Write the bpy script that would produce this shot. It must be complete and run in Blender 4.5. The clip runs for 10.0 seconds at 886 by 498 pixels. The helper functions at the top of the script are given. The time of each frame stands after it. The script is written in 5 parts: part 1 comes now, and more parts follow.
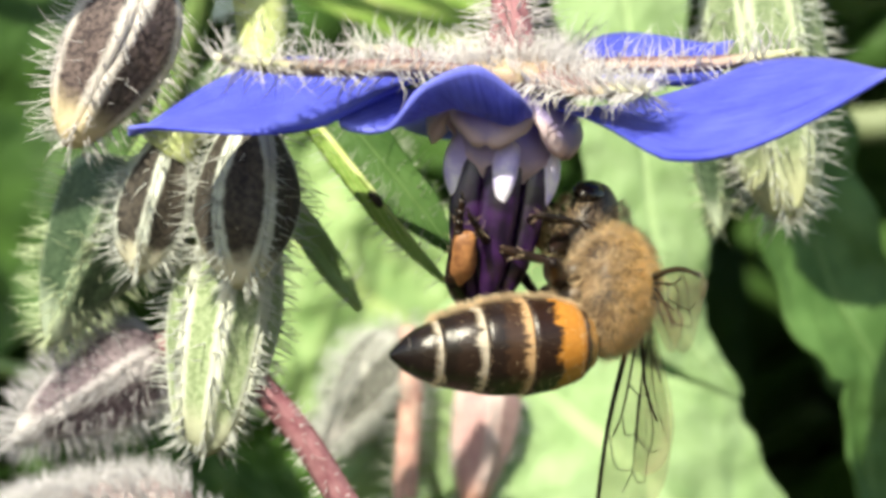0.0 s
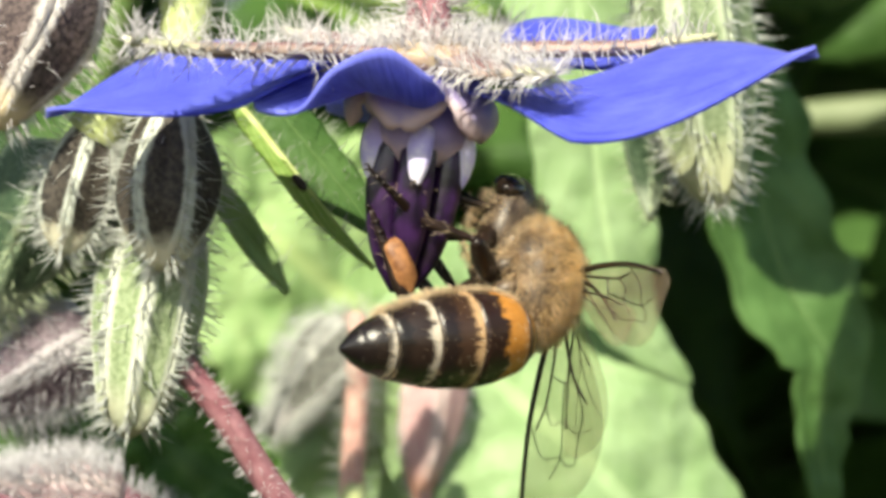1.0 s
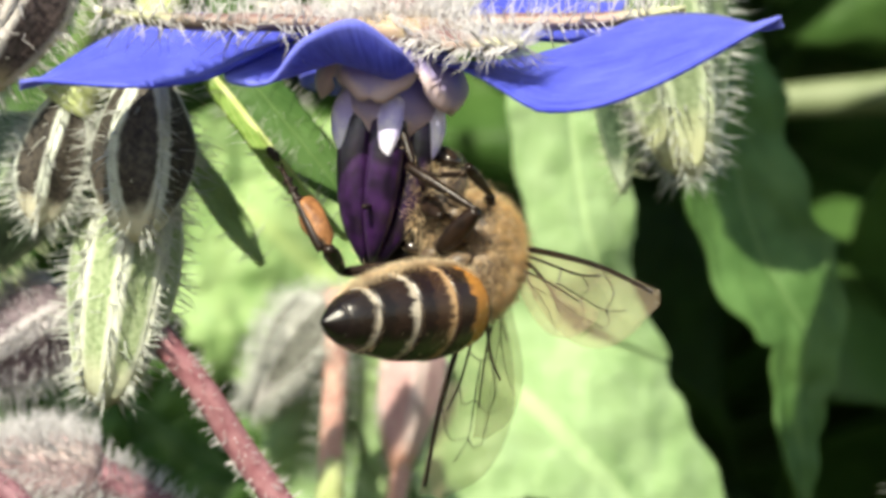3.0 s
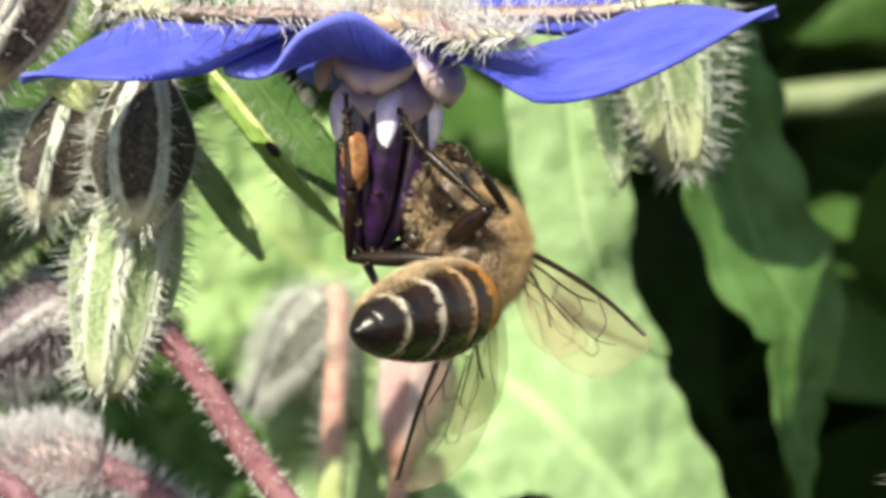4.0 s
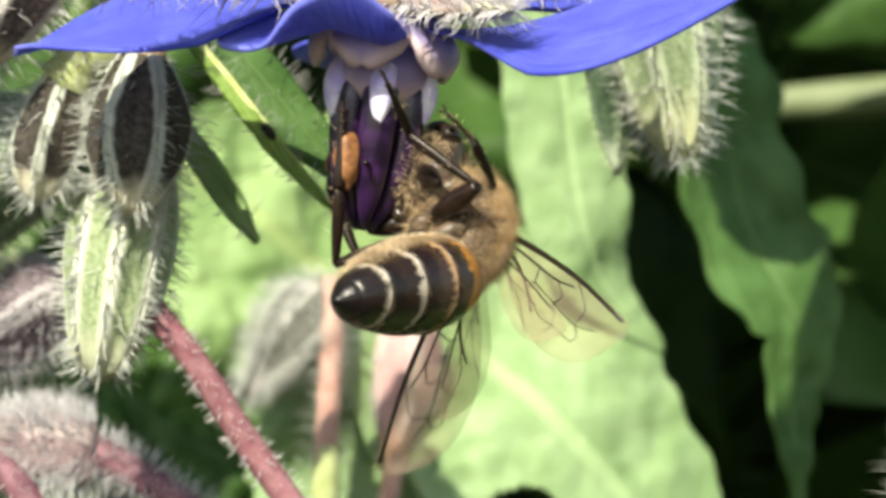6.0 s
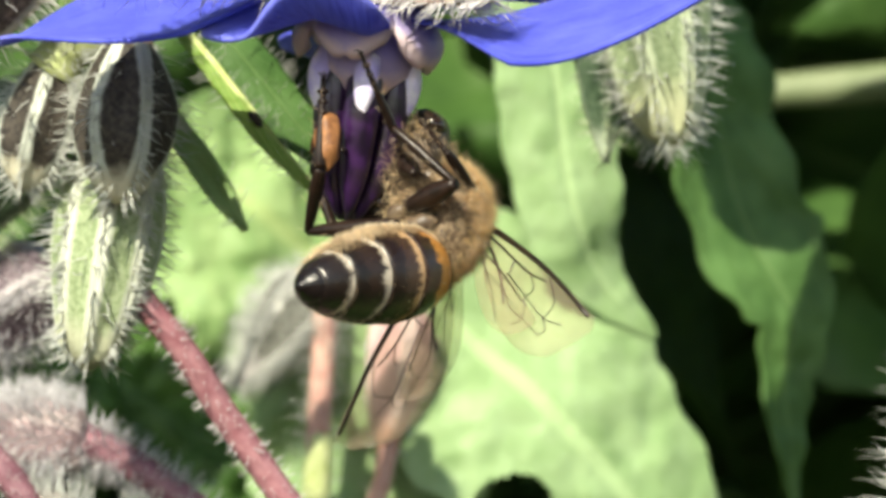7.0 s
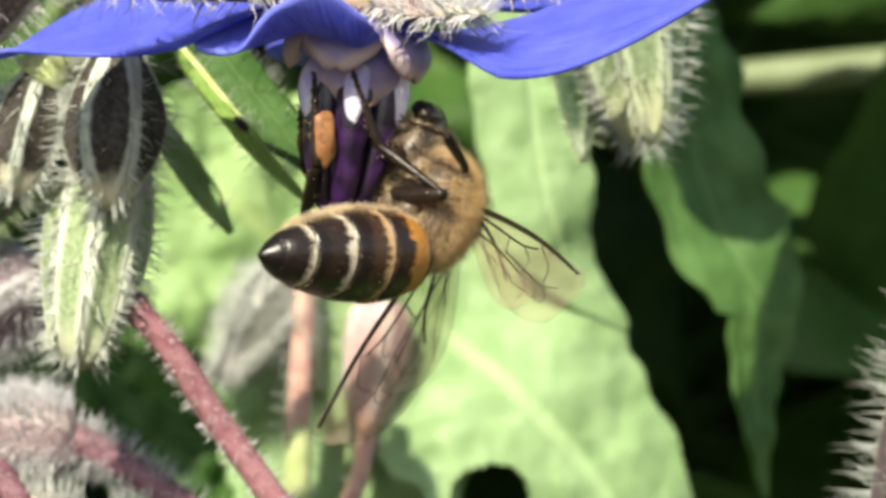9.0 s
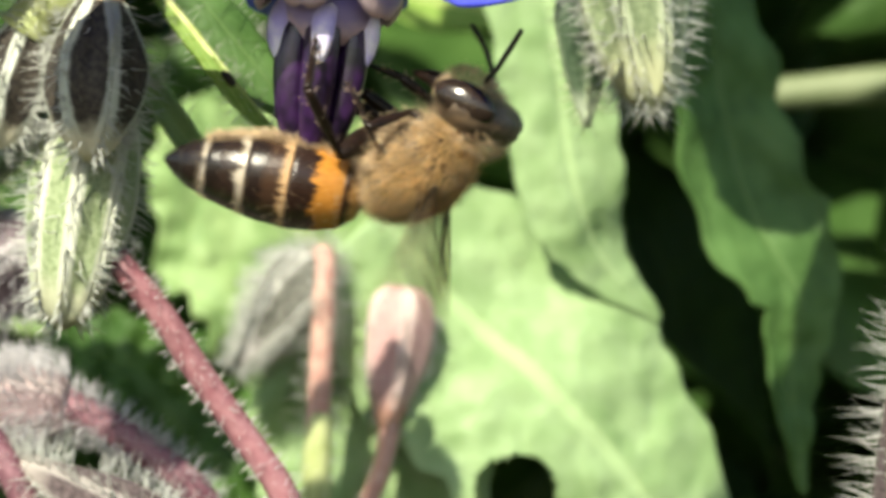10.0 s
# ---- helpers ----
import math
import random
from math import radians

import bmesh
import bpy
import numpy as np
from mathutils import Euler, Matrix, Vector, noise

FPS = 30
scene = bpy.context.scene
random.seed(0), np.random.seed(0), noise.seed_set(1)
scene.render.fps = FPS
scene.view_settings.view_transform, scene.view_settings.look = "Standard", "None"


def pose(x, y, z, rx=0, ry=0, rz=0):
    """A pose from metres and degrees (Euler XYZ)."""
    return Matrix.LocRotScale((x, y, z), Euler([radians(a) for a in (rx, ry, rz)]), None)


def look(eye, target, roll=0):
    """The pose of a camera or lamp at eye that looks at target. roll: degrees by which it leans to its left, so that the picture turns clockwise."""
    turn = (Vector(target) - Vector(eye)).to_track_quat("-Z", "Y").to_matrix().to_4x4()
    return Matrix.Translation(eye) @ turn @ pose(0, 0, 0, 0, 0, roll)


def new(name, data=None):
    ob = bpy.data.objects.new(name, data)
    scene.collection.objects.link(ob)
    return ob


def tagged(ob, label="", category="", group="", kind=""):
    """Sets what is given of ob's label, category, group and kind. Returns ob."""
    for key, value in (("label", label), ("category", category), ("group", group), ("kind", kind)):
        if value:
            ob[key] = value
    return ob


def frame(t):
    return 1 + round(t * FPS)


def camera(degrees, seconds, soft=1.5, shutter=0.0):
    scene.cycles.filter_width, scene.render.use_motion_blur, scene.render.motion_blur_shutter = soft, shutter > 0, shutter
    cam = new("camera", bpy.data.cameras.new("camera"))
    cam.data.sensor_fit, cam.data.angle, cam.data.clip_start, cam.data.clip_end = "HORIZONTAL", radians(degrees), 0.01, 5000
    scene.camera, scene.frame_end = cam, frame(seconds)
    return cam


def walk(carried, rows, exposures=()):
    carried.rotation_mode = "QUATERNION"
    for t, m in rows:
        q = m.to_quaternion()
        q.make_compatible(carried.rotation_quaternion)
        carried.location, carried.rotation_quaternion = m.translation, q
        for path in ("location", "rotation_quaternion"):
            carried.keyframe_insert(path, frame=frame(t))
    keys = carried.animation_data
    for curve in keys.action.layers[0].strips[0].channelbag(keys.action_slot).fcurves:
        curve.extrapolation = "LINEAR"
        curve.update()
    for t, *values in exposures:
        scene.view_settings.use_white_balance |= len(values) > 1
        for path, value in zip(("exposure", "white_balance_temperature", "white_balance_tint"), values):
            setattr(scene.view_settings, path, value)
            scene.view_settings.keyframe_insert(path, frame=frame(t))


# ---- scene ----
from collections import defaultdict

MM = 0.001
BASE = 400.0  # height over the soil, in millimetres, from which heights are counted


def W(x, y, z):
    """A place from millimetres, its height counted from BASE."""
    return Vector((x, y, z + BASE)) * MM


# ---- camera: seconds, eye in millimetres, yaw, pitch and roll in milliradians ----
cam = camera(16.5, 10.0, soft=3.6, shutter=0.25)
cam.data.dof.use_dof = True
cam.data.dof.focus_distance = 0.0975
cam.data.dof.aperture_fstop = 105.0
PATH = [
    (0, -0.01, -97.69, 0.00, -0.00, -0.00, -0.00),
    (0.5, 2.28, -98.05, -0.18, 8.87, -0.77, 3.24),
    (1, 4.40, -98.41, -0.54, 17.05, -0.20, 3.33),
    (1.5, 4.51, -98.79, -1.49, 12.32, 3.36, -1.55),
    (2, 4.26, -99.24, -1.87, 8.84, 3.73, -2.15),
    (2.5, 5.19, -99.17, -1.35, 16.58, -1.50, 4.46),
    (4, 5.48, -99.93, -2.21, 17.80, 3.94, -2.42),
    (4.5, 5.49, -100.25, -2.24, 19.88, 3.00, 4.17),
    (5, 4.37, -100.49, -0.16, 13.56, -11.93, 2.31),
    (5.5, 4.87, -99.83, -3.62, 14.87, 12.95, 3.27),
    (7, 6.63, -99.94, -3.77, 22.70, 9.17, 3.62),
    (7.5, 4.83, -100.19, -1.97, 7.27, -4.44, -5.07),
    (8, 7.82, -100.89, -2.57, 23.22, 1.48, -5.92),
    (8.5, 7.83, -101.75, -3.94, 21.56, 9.78, 1.44),
    (9, 5.23, -102.02, -2.44, 3.98, -2.83, -3.02),
    (9.5, 9.98, -101.18, -4.68, 36.28, 12.12, -0.63),
    (10, 11.58, -99.79, -7.97, 60.28, 34.72, -1.83),
]


def eye_pose(x, y, z, yaw, pitch, roll):
    ahead = Vector((-math.sin(yaw) * math.cos(pitch), math.cos(yaw) * math.cos(pitch), math.sin(pitch)))
    eye = W(x, y, z)
    return look(eye, eye + ahead, math.degrees(roll))


walk(cam, [(t, eye_pose(x, y, z, a / 1000, b / 1000, c / 1000)) for t, x, y, z, a, b, c in PATH],
     exposures=[(0.0, 1.45, 7250, 3), (10.0, 1.45, 7250, 3)])

# ---- light: a clear midday sky and one sun ----
SUN = Vector((-0.255, -0.725, 0.64)).normalized()  # towards the sun
world = bpy.data.worlds.new("sky")
scene.world = world
world.use_nodes = True
wn = world.node_tree.nodes
wl = world.node_tree.links
sky = wn.new("ShaderNodeTexSky")
sky.sky_type = "NISHITA"
sky.sun_disc = False
sky.sun_elevation = math.asin(SUN.z)
sky.sun_rotation = math.atan2(SUN.x, SUN.y)
wl.new(sky.outputs["Color"], wn["Background"].inputs["Color"])
wn["Background"].inputs["Strength"].default_value = 0.084
lamp = bpy.data.lights.new("sun", "SUN")
lamp.energy = 3.7
lamp.angle = radians(0.55)
lamp.color = (1.0, 0.95, 0.86)
sun = new("sun", lamp)
sun.matrix_world = look((0, 0, 3), Vector((0, 0, 3)) - SUN)


# ---- materials ----
class Nodes:
    """A short hand for node materials."""

    def __init__(self, name):
        self.m = bpy.data.materials.new(name)
        self.m.use_nodes = True
        self.t = self.m.node_tree
        self.b = self.t.nodes["Principled BSDF"]
        self.out = self.t.nodes["Material Output"]

    def node(self, kind, **sets):
        n = self.t.nodes.new(kind)
        for key, value in sets.items():
            if key in n.inputs:
                n.inputs[key].default_value = value
        return n

    def link(self, a, b):
        self.t.links.new(a, b)

    def noise(self, scale, detail=4.0, rough=0.6, coords="Object", stretch=None):
        tc = self.node("ShaderNodeTexCoord")
        src = tc.outputs[coords]
        if stretch:
            mp = self.node("ShaderNodeMapping")
            mp.inputs["Scale"].default_value = stretch
            self.link(src, mp.inputs["Vector"])
            src = mp.outputs["Vector"]
        n = self.node("ShaderNodeTexNoise", Scale=scale, Detail=detail, Roughness=rough)
        self.link(src, n.inputs["Vector"])
        return n.outputs["Fac"]

    def ramp(self, fac, stops, smooth=True):
        r = self.node("ShaderNodeValToRGB")
        e = r.color_ramp.elements
        while len(e) < len(stops):
            e.new(0.5)
        for el, (p, c) in zip(e, stops):
            el.position = p
            el.color = (*c, 1) if len(c) == 3 else c
        r.color_ramp.interpolation = "EASE" if smooth else "LINEAR"
        self.link(fac, r.inputs["Fac"])
        return r.outputs["Color"]

    def mix(self, fac, a, b, blend="MIX"):
        n = self.t.nodes.new("ShaderNodeMix")
        n.data_type, n.blend_type = "RGBA", blend
        for sock, val in ((n.inputs[0], fac), (n.inputs[6], a), (n.inputs[7], b)):
            if isinstance(val, (int, float)):
                sock.default_value = val
            elif isinstance(val, tuple):
                sock.default_value = (*val, 1)
            else:
                self.link(val, sock)
        return n.outputs[2]

    def math(self, op, a, b=0.0):
        n = self.t.nodes.new("ShaderNodeMath")
        n.operation = op
        for sock, val in ((n.inputs[0], a), (n.inputs[1], b)):
            if isinstance(val, (int, float)):
                sock.default_value = val
            else:
                self.link(val, sock)
        return n.outputs[0]

    def uv(self):
        tc = self.node("ShaderNodeTexCoord")
        s = self.node("ShaderNodeSeparateXYZ")
        self.link(tc.outputs["UV"], s.inputs[0])
        return s.outputs[0], s.outputs[1]

    def bump(self, height, strength, dist):
        n = self.node("ShaderNodeBump", Strength=strength, Distance=dist)
        self.link(height, n.inputs["Height"])
        self.link(n.outputs["Normal"], self.b.inputs["Normal"])

    def color(self, c):
        if isinstance(c, tuple):
            self.b.inputs["Base Color"].default_value = (*c, 1)
        else:
            self.link(c, self.b.inputs["Base Color"])
        return c

    def rough(self, r, spec=0.5):
        self.b.inputs["Roughness"].default_value = r
        self.b.inputs["Specular IOR Level"].default_value = spec

    def translucent(self, c, amount):
        """Lets some light pass through a thin blade."""
        tr = self.node("ShaderNodeBsdfTranslucent")
        if isinstance(c, tuple):
            tr.inputs["Color"].default_value = (*c, 1)
        else:
            self.link(c, tr.inputs["Color"])
        mx = self.node("ShaderNodeMixShader")
        mx.inputs[0].default_value = amount
        self.link(self.b.outputs[0], mx.inputs[1])
        self.link(tr.outputs[0], mx.inputs[2])
        self.link(mx.outputs[0], self.out.inputs["Surface"])


def mat_leaf(name, dark, light, vein, amount=0.3, scale=900, ribs=9.0, rough=0.5, show=0.45):
    n = Nodes(name)
    u, v = n.uv()
    side = n.math("ABSOLUTE", n.math("SUBTRACT", v, 0.5))
    # side veins run obliquely from the midrib
    run = n.math("SUBTRACT", n.math("MULTIPLY", u, ribs), n.math("MULTIPLY", side, ribs * 0.55))
    warp = n.noise(scale * 0.5, 2)
    run = n.math("ADD", run, n.math("MULTIPLY", warp, 0.5))
    saw = n.math("ABSOLUTE", n.math("SUBTRACT", n.math("FRACT", run), 0.5))
    rib = n.ramp(saw, [(0.0, (1, 1, 1)), (0.10, (0.25, 0.25, 0.25)), (0.25, (0, 0, 0))])
    mid = n.ramp(side, [(0.0, (1, 1, 1)), (0.018, (0.9, 0.9, 0.9)), (0.045, (0, 0, 0))])
    lines = n.math("MAXIMUM", n.math("MULTIPLY", rib, show), mid)
    body = n.mix(n.ramp(n.noise(scale, 5), [(0.3, (0, 0, 0)), (0.7, (1, 1, 1))]), dark, light)
    body = n.mix(n.math("MULTIPLY", n.noise(scale * 6, 3), 0.25), body, light)
    col = n.mix(lines, body, vein)
    n.color(col)
    n.rough(rough, 0.22)
    fine = n.noise(scale * 5, 4)
    h = n.math("ADD", n.math("MULTIPLY", fine, 0.35), n.math("MULTIPLY", lines, -0.5))
    h = n.math("ADD", h, n.math("MULTIPLY", n.noise(scale * 0.9, 2), 2.2))
    n.bump(h, 0.5, 0.0003)
    n.translucent(col, amount)
    return n.m


def mat_plain(name, a, b, scale=2500, rough=0.5, spec=0.4, bump=0.25, depth=0.00005, trans=0.0, stretch=None):
    n = Nodes(name)
    f = n.noise(scale, 5, stretch=stretch)
    col = n.mix(n.ramp(f, [(0.3, (0, 0, 0)), (0.7, (1, 1, 1))]), a, b)
    n.color(col)
    n.rough(rough, spec)
    n.bump(n.noise(scale * 3, 3, stretch=stretch), bump, depth)
    if trans:
        n.translucent(col, trans)
    return n.m


def mat_bud(name, face, face2, rib, tip, width=0.30, trans=0.0, fade=(0.76, 0.98), lens=0.35):
    """Sepals with pale, hairy margins and a pale tip round a darker face."""
    n = Nodes(name)
    u, v = n.uv()
    side = n.math("MULTIPLY", n.math("ABSOLUTE", n.math("SUBTRACT", v, 0.5)), 2.0)
    side = n.math("ADD", side, n.math("MULTIPLY", n.math("SUBTRACT", n.noise(2600, 3), 0.5), 0.25))
    ends = n.math("SUBTRACT", n.math("MULTIPLY", u, 2.0), 0.9)
    side = n.math("ADD", side, n.math("MULTIPLY", n.math("MULTIPLY", ends, ends), lens))
    speck = n.ramp(n.noise(5200, 4, 0.7), [(0.35, (0, 0, 0)), (0.62, (1, 1, 1))])
    streak = n.mix(speck, face, face2)
    edge = n.ramp(side, [(0.92 - width, (0, 0, 0)), (1.0 - width * 0.5, (1, 1, 1))])
    col = n.mix(edge, streak, rib)
    end = n.ramp(n.math("ADD", u, n.math("MULTIPLY", n.noise(1500, 2), 0.15)), [(fade[0], (0, 0, 0)), (fade[1], (1, 1, 1))])
    col = n.mix(end, col, tip)
    n.color(col)
    n.rough(0.6, 0.3)
    n.bump(n.noise(6000, 4), 0.5, 0.00008)
    if trans:
        n.translucent(col, trans)
    return n.m


def mat_petal():
    n = Nodes("petal_blue")
    u, v = n.uv()
    streaks = n.noise(9.0, 3, coords="UV", stretch=(0.5, 7.0, 1))
    body = n.mix(n.ramp(streaks, [(0.3, (0, 0, 0)), (0.7, (1, 1, 1))]), (0.040, 0.050, 0.46), (0.090, 0.115, 0.68))
    mott = n.ramp(n.noise(500, 4), [(0.35, (0, 0, 0)), (0.75, (1, 1, 1))])
    body = n.mix(n.math("MULTIPLY", mott, 0.45), body, (0.15, 0.185, 0.76))
    tip = n.ramp(u, [(0.88, (0, 0, 0)), (1.0, (0.6, 0.6, 0.6))])
    col = n.mix(tip, body, (0.22, 0.25, 0.80))
    n.color(col)
    n.rough(0.55, 0.25)
    n.b.inputs["Sheen Weight"].default_value = 0.15
    n.bump(n.noise(9.0, 4, coords="UV", stretch=(0.6, 9.0, 1)), 0.35, 0.0002)
    n.translucent(col, 0.32)
    return n.m


def mat_hair(name, c, trans=0.35, low=0.75, patch=0.0):
    n = Nodes(name)
    rnd = n.node("ShaderNodeNewGeometry").outputs["Random Per Island"]
    col = n.mix(rnd, tuple(low * k for k in c), c)
    if patch:
        worn = n.ramp(n.noise(1100, 4, 0.65), [(0.36, (1, 1, 1)), (0.60, (0, 0, 0))])
        col = n.mix(n.math("MULTIPLY", worn, patch), col, (0.42, 0.34, 0.26), "MULTIPLY")
    n.color(col)
    n.rough(0.4, 0.5)
    n.translucent(col, trans)
    return n.m


def mat_tergite(name, front, main, rear, split=(0.16, 0.34, 0.62, 0.8)):
    """One ring of the abdomen: a downy front edge, the plate, and its darker rear edge."""
    n = Nodes(name)
    u, v = n.uv()
    wob = n.math("ADD", u, n.math("MULTIPLY", n.math("SUBTRACT", n.noise(3600, 6, 0.8), 0.5), 0.5))
    wob = n.math("ADD", wob, n.math("MULTIPLY", n.math("SUBTRACT", n.noise(1500, 3, 0.7, stretch=(0.12, 1.6, 1.6)), 0.5), 0.7))
    col = n.ramp(wob, [(split[0], front), (split[1], main), (split[2], main), (split[3], rear)])
    col = n.mix(n.math("MULTIPLY", n.noise(3400, 5, 0.7, stretch=(0.5, 2.2, 2.2)), 0.9), col, (0.35, 0.33, 0.32), "MULTIPLY")
    tc = n.node("ShaderNodeTexCoord")
    ax = n.node("ShaderNodeSeparateXYZ")
    n.link(tc.outputs["Object"], ax.inputs[0])
    belly = n.ramp(n.math("ADD", n.math("MULTIPLY", ax.outputs[2], -400.0), 0.3), [(0.62, (0, 0, 0)), (0.82, (1, 1, 1))])
    col = n.mix(n.math("MULTIPLY", belly, 0.8), col, n.mix(n.noise(5000, 4), (0.13, 0.085, 0.05), (0.34, 0.25, 0.15)))
    n.color(col)
    n.rough(0.24, 0.38)
    n.bump(n.noise(5200, 5, stretch=(0.6, 1.6, 1.6)), 0.4, 0.00005)
    return n.m


def mat_wing():
    n = Nodes("wing_membrane")
    n.color(n.mix(n.noise(700, 3), (0.36, 0.28, 0.19), (0.54, 0.45, 0.34)))
    n.rough(0.18, 0.6)
    n.bump(n.noise(1400, 3), 0.3, 0.0001)
    tr = n.node("ShaderNodeBsdfTransparent")
    tr.inputs["Color"].default_value = (0.93, 0.92, 0.89, 1)
    mx = n.node("ShaderNodeMixShader")
    mx.inputs[0].default_value = 0.125
    n.link(tr.outputs[0], mx.inputs[1])
    n.link(n.b.outputs[0], mx.inputs[2])
    n.link(mx.outputs[0], n.out.inputs["Surface"])
    return n.m


def mat_soil():
    n = Nodes("soil")
    c = n.ramp(n.noise(60, 8, 0.7), [(0.3, (0.018, 0.013, 0.008)), (0.7, (0.06, 0.045, 0.03))])
    n.color(c)
    n.rough(0.95, 0.1)
    n.bump(n.noise(140, 8, 0.7), 0.8, 0.004)
    return n.m


PETAL = mat_petal()
SEPAL = mat_bud("sepal_brown", (0.13, 0.07, 0.075), (0.26, 0.16, 0.155), (0.34, 0.25, 0.22), (0.50, 0.50, 0.32))
HAIR = mat_hair("white_hair", (0.64, 0.66, 0.62))
HAIR_ASH = mat_hair("ash_hair", (0.68, 0.67, 0.70))
HAIR_PINK = mat_hair("pinkish_hair", (0.78, 0.75, 0.76))
HAIR_GREEN = mat_hair("greenish_hair", (0.66, 0.75, 0.50))
FUZZ = mat_hair("amber_fuzz", (1.0, 0.78, 0.42), 0.6, 0.80, 0.3)
FUZZ_PALE = mat_hair("straw_fuzz", (1.0, 0.84, 0.60), 0.55, 0.75, 0.7)
BUD_DARK = mat_bud("bud_dark", (0.016, 0.014, 0.012), (0.060, 0.050, 0.040), (0.44, 0.47, 0.41), (0.56, 0.53, 0.40), 0.24, 0.0, (0.80, 0.96), 0.45)
BUD_BROWN = mat_bud("bud_brown", (0.022, 0.014, 0.016), (0.115, 0.085, 0.080), (0.44, 0.41, 0.39), (0.60, 0.50, 0.32), 0.34)
BUD_GREEN = mat_bud("bud_green", (0.20, 0.27, 0.13), (0.36, 0.43, 0.26), (0.62, 0.65, 0.54), (0.52, 0.54, 0.38), 0.40, 0.2, (0.8, 1.0), 0.15)
BUD_MAUVE = mat_bud("bud_mauve", (0.045, 0.030, 0.040), (0.17, 0.135, 0.155), (0.34, 0.315, 0.33), (0.52, 0.49, 0.49), 0.38)
BUD_ASH = mat_bud("bud_ash", (0.05, 0.055, 0.045), (0.17, 0.17, 0.15), (0.50, 0.50, 0.47), (0.66, 0.63, 0.62), 0.36)
MIDRIB = mat_plain("midrib_pale", (0.50, 0.58, 0.20), (0.66, 0.72, 0.36), 1500, 0.5, trans=0.2)
DRY_STEM = mat_plain("dry_stem", (0.10, 0.135, 0.06), (0.16, 0.195, 0.105), 300, 0.6)
BUD_DUSK = mat_bud("bud_dusk", (0.17, 0.11, 0.12), (0.30, 0.22, 0.23), (0.36, 0.29, 0.29), (0.26, 0.15, 0.17), 0.22)
BUD_PLUM = mat_bud("bud_plum", (0.030, 0.020, 0.023), (0.11, 0.085, 0.088), (0.24, 0.22, 0.21), (0.30, 0.27, 0.25), 0.3)
# dark bud green; on the drooping dull bud it stands in for half shade
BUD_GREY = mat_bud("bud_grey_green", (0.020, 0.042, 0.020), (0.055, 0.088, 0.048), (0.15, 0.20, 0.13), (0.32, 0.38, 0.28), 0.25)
BUD_SAGE = mat_bud("bud_sage", (0.13, 0.18, 0.09), (0.24, 0.30, 0.17), (0.42, 0.48, 0.33), (0.52, 0.55, 0.34), 0.36, 0.15)
BUD_PINK = mat_bud("bud_pink", (0.48, 0.28, 0.29), (0.58, 0.39, 0.38), (0.66, 0.52, 0.50), (0.56, 0.32, 0.25), 0.32, 0.2)
STEM_RED = mat_plain("stem_red", (0.22, 0.082, 0.10), (0.34, 0.17, 0.19), 1800, 0.5)
STEM_PLUM = mat_plain("stem_plum", (0.12, 0.046, 0.064), (0.23, 0.115, 0.14), 1800, 0.5)
STEM_CORAL = mat_plain("stem_coral", (0.43, 0.22, 0.19), (0.55, 0.36, 0.30), 1500, 0.5)
STEM_GREEN = mat_plain("stem_green", (0.24, 0.33, 0.08), (0.42, 0.48, 0.16), 1500, 0.5)
STEM_YELLOW = mat_plain("stem_yellow", (0.28, 0.33, 0.12), (0.41, 0.45, 0.22), 1500, 0.5)
PEDICEL_PEACH = mat_plain("pedicel_peach", (0.56, 0.36, 0.20), (0.64, 0.50, 0.30), 1500, 0.5)
LEAF_LIME = mat_leaf("leaf_lime", (0.17, 0.30, 0.055), (0.27, 0.42, 0.10), (0.58, 0.66, 0.26), 0.35)
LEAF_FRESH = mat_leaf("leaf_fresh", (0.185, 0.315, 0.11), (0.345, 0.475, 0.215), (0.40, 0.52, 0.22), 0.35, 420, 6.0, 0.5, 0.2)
LEAF_PALE = mat_leaf("leaf_pale", (0.215, 0.34, 0.14), (0.33, 0.465, 0.24), (0.40, 0.55, 0.28), 0.3, 420, 7.0, 0.5, 0.2)
LEAF_MID = mat_leaf("leaf_mid", (0.085, 0.17, 0.04), (0.14, 0.25, 0.065), (0.26, 0.36, 0.14), 0.25, 300)
# dull leaf green; also holds the shade of the fresh leaf's folded half
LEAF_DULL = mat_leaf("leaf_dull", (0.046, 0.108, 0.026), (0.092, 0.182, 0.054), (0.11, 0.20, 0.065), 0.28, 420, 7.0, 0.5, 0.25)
# thicket green, darkened so the colour stands in for its shade
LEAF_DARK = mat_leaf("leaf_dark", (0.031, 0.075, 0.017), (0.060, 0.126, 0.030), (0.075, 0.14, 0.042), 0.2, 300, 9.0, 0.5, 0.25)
# darkest leaf green: shade on the low and side leaves, put into colour
LEAF_SHADED = mat_leaf("leaf_shaded", (0.014, 0.042, 0.008), (0.066, 0.140, 0.030), (0.05, 0.10, 0.03), 0.15, 300, 9.0, 0.55, 0.25)
CALYX = mat_plain("calyx_base", (0.24, 0.14, 0.12), (0.42, 0.34, 0.22), 1500, 0.6)
PETIOLE = mat_plain("petiole_green", (0.10, 0.17, 0.05), (0.18, 0.26, 0.09), 1200, 0.55)


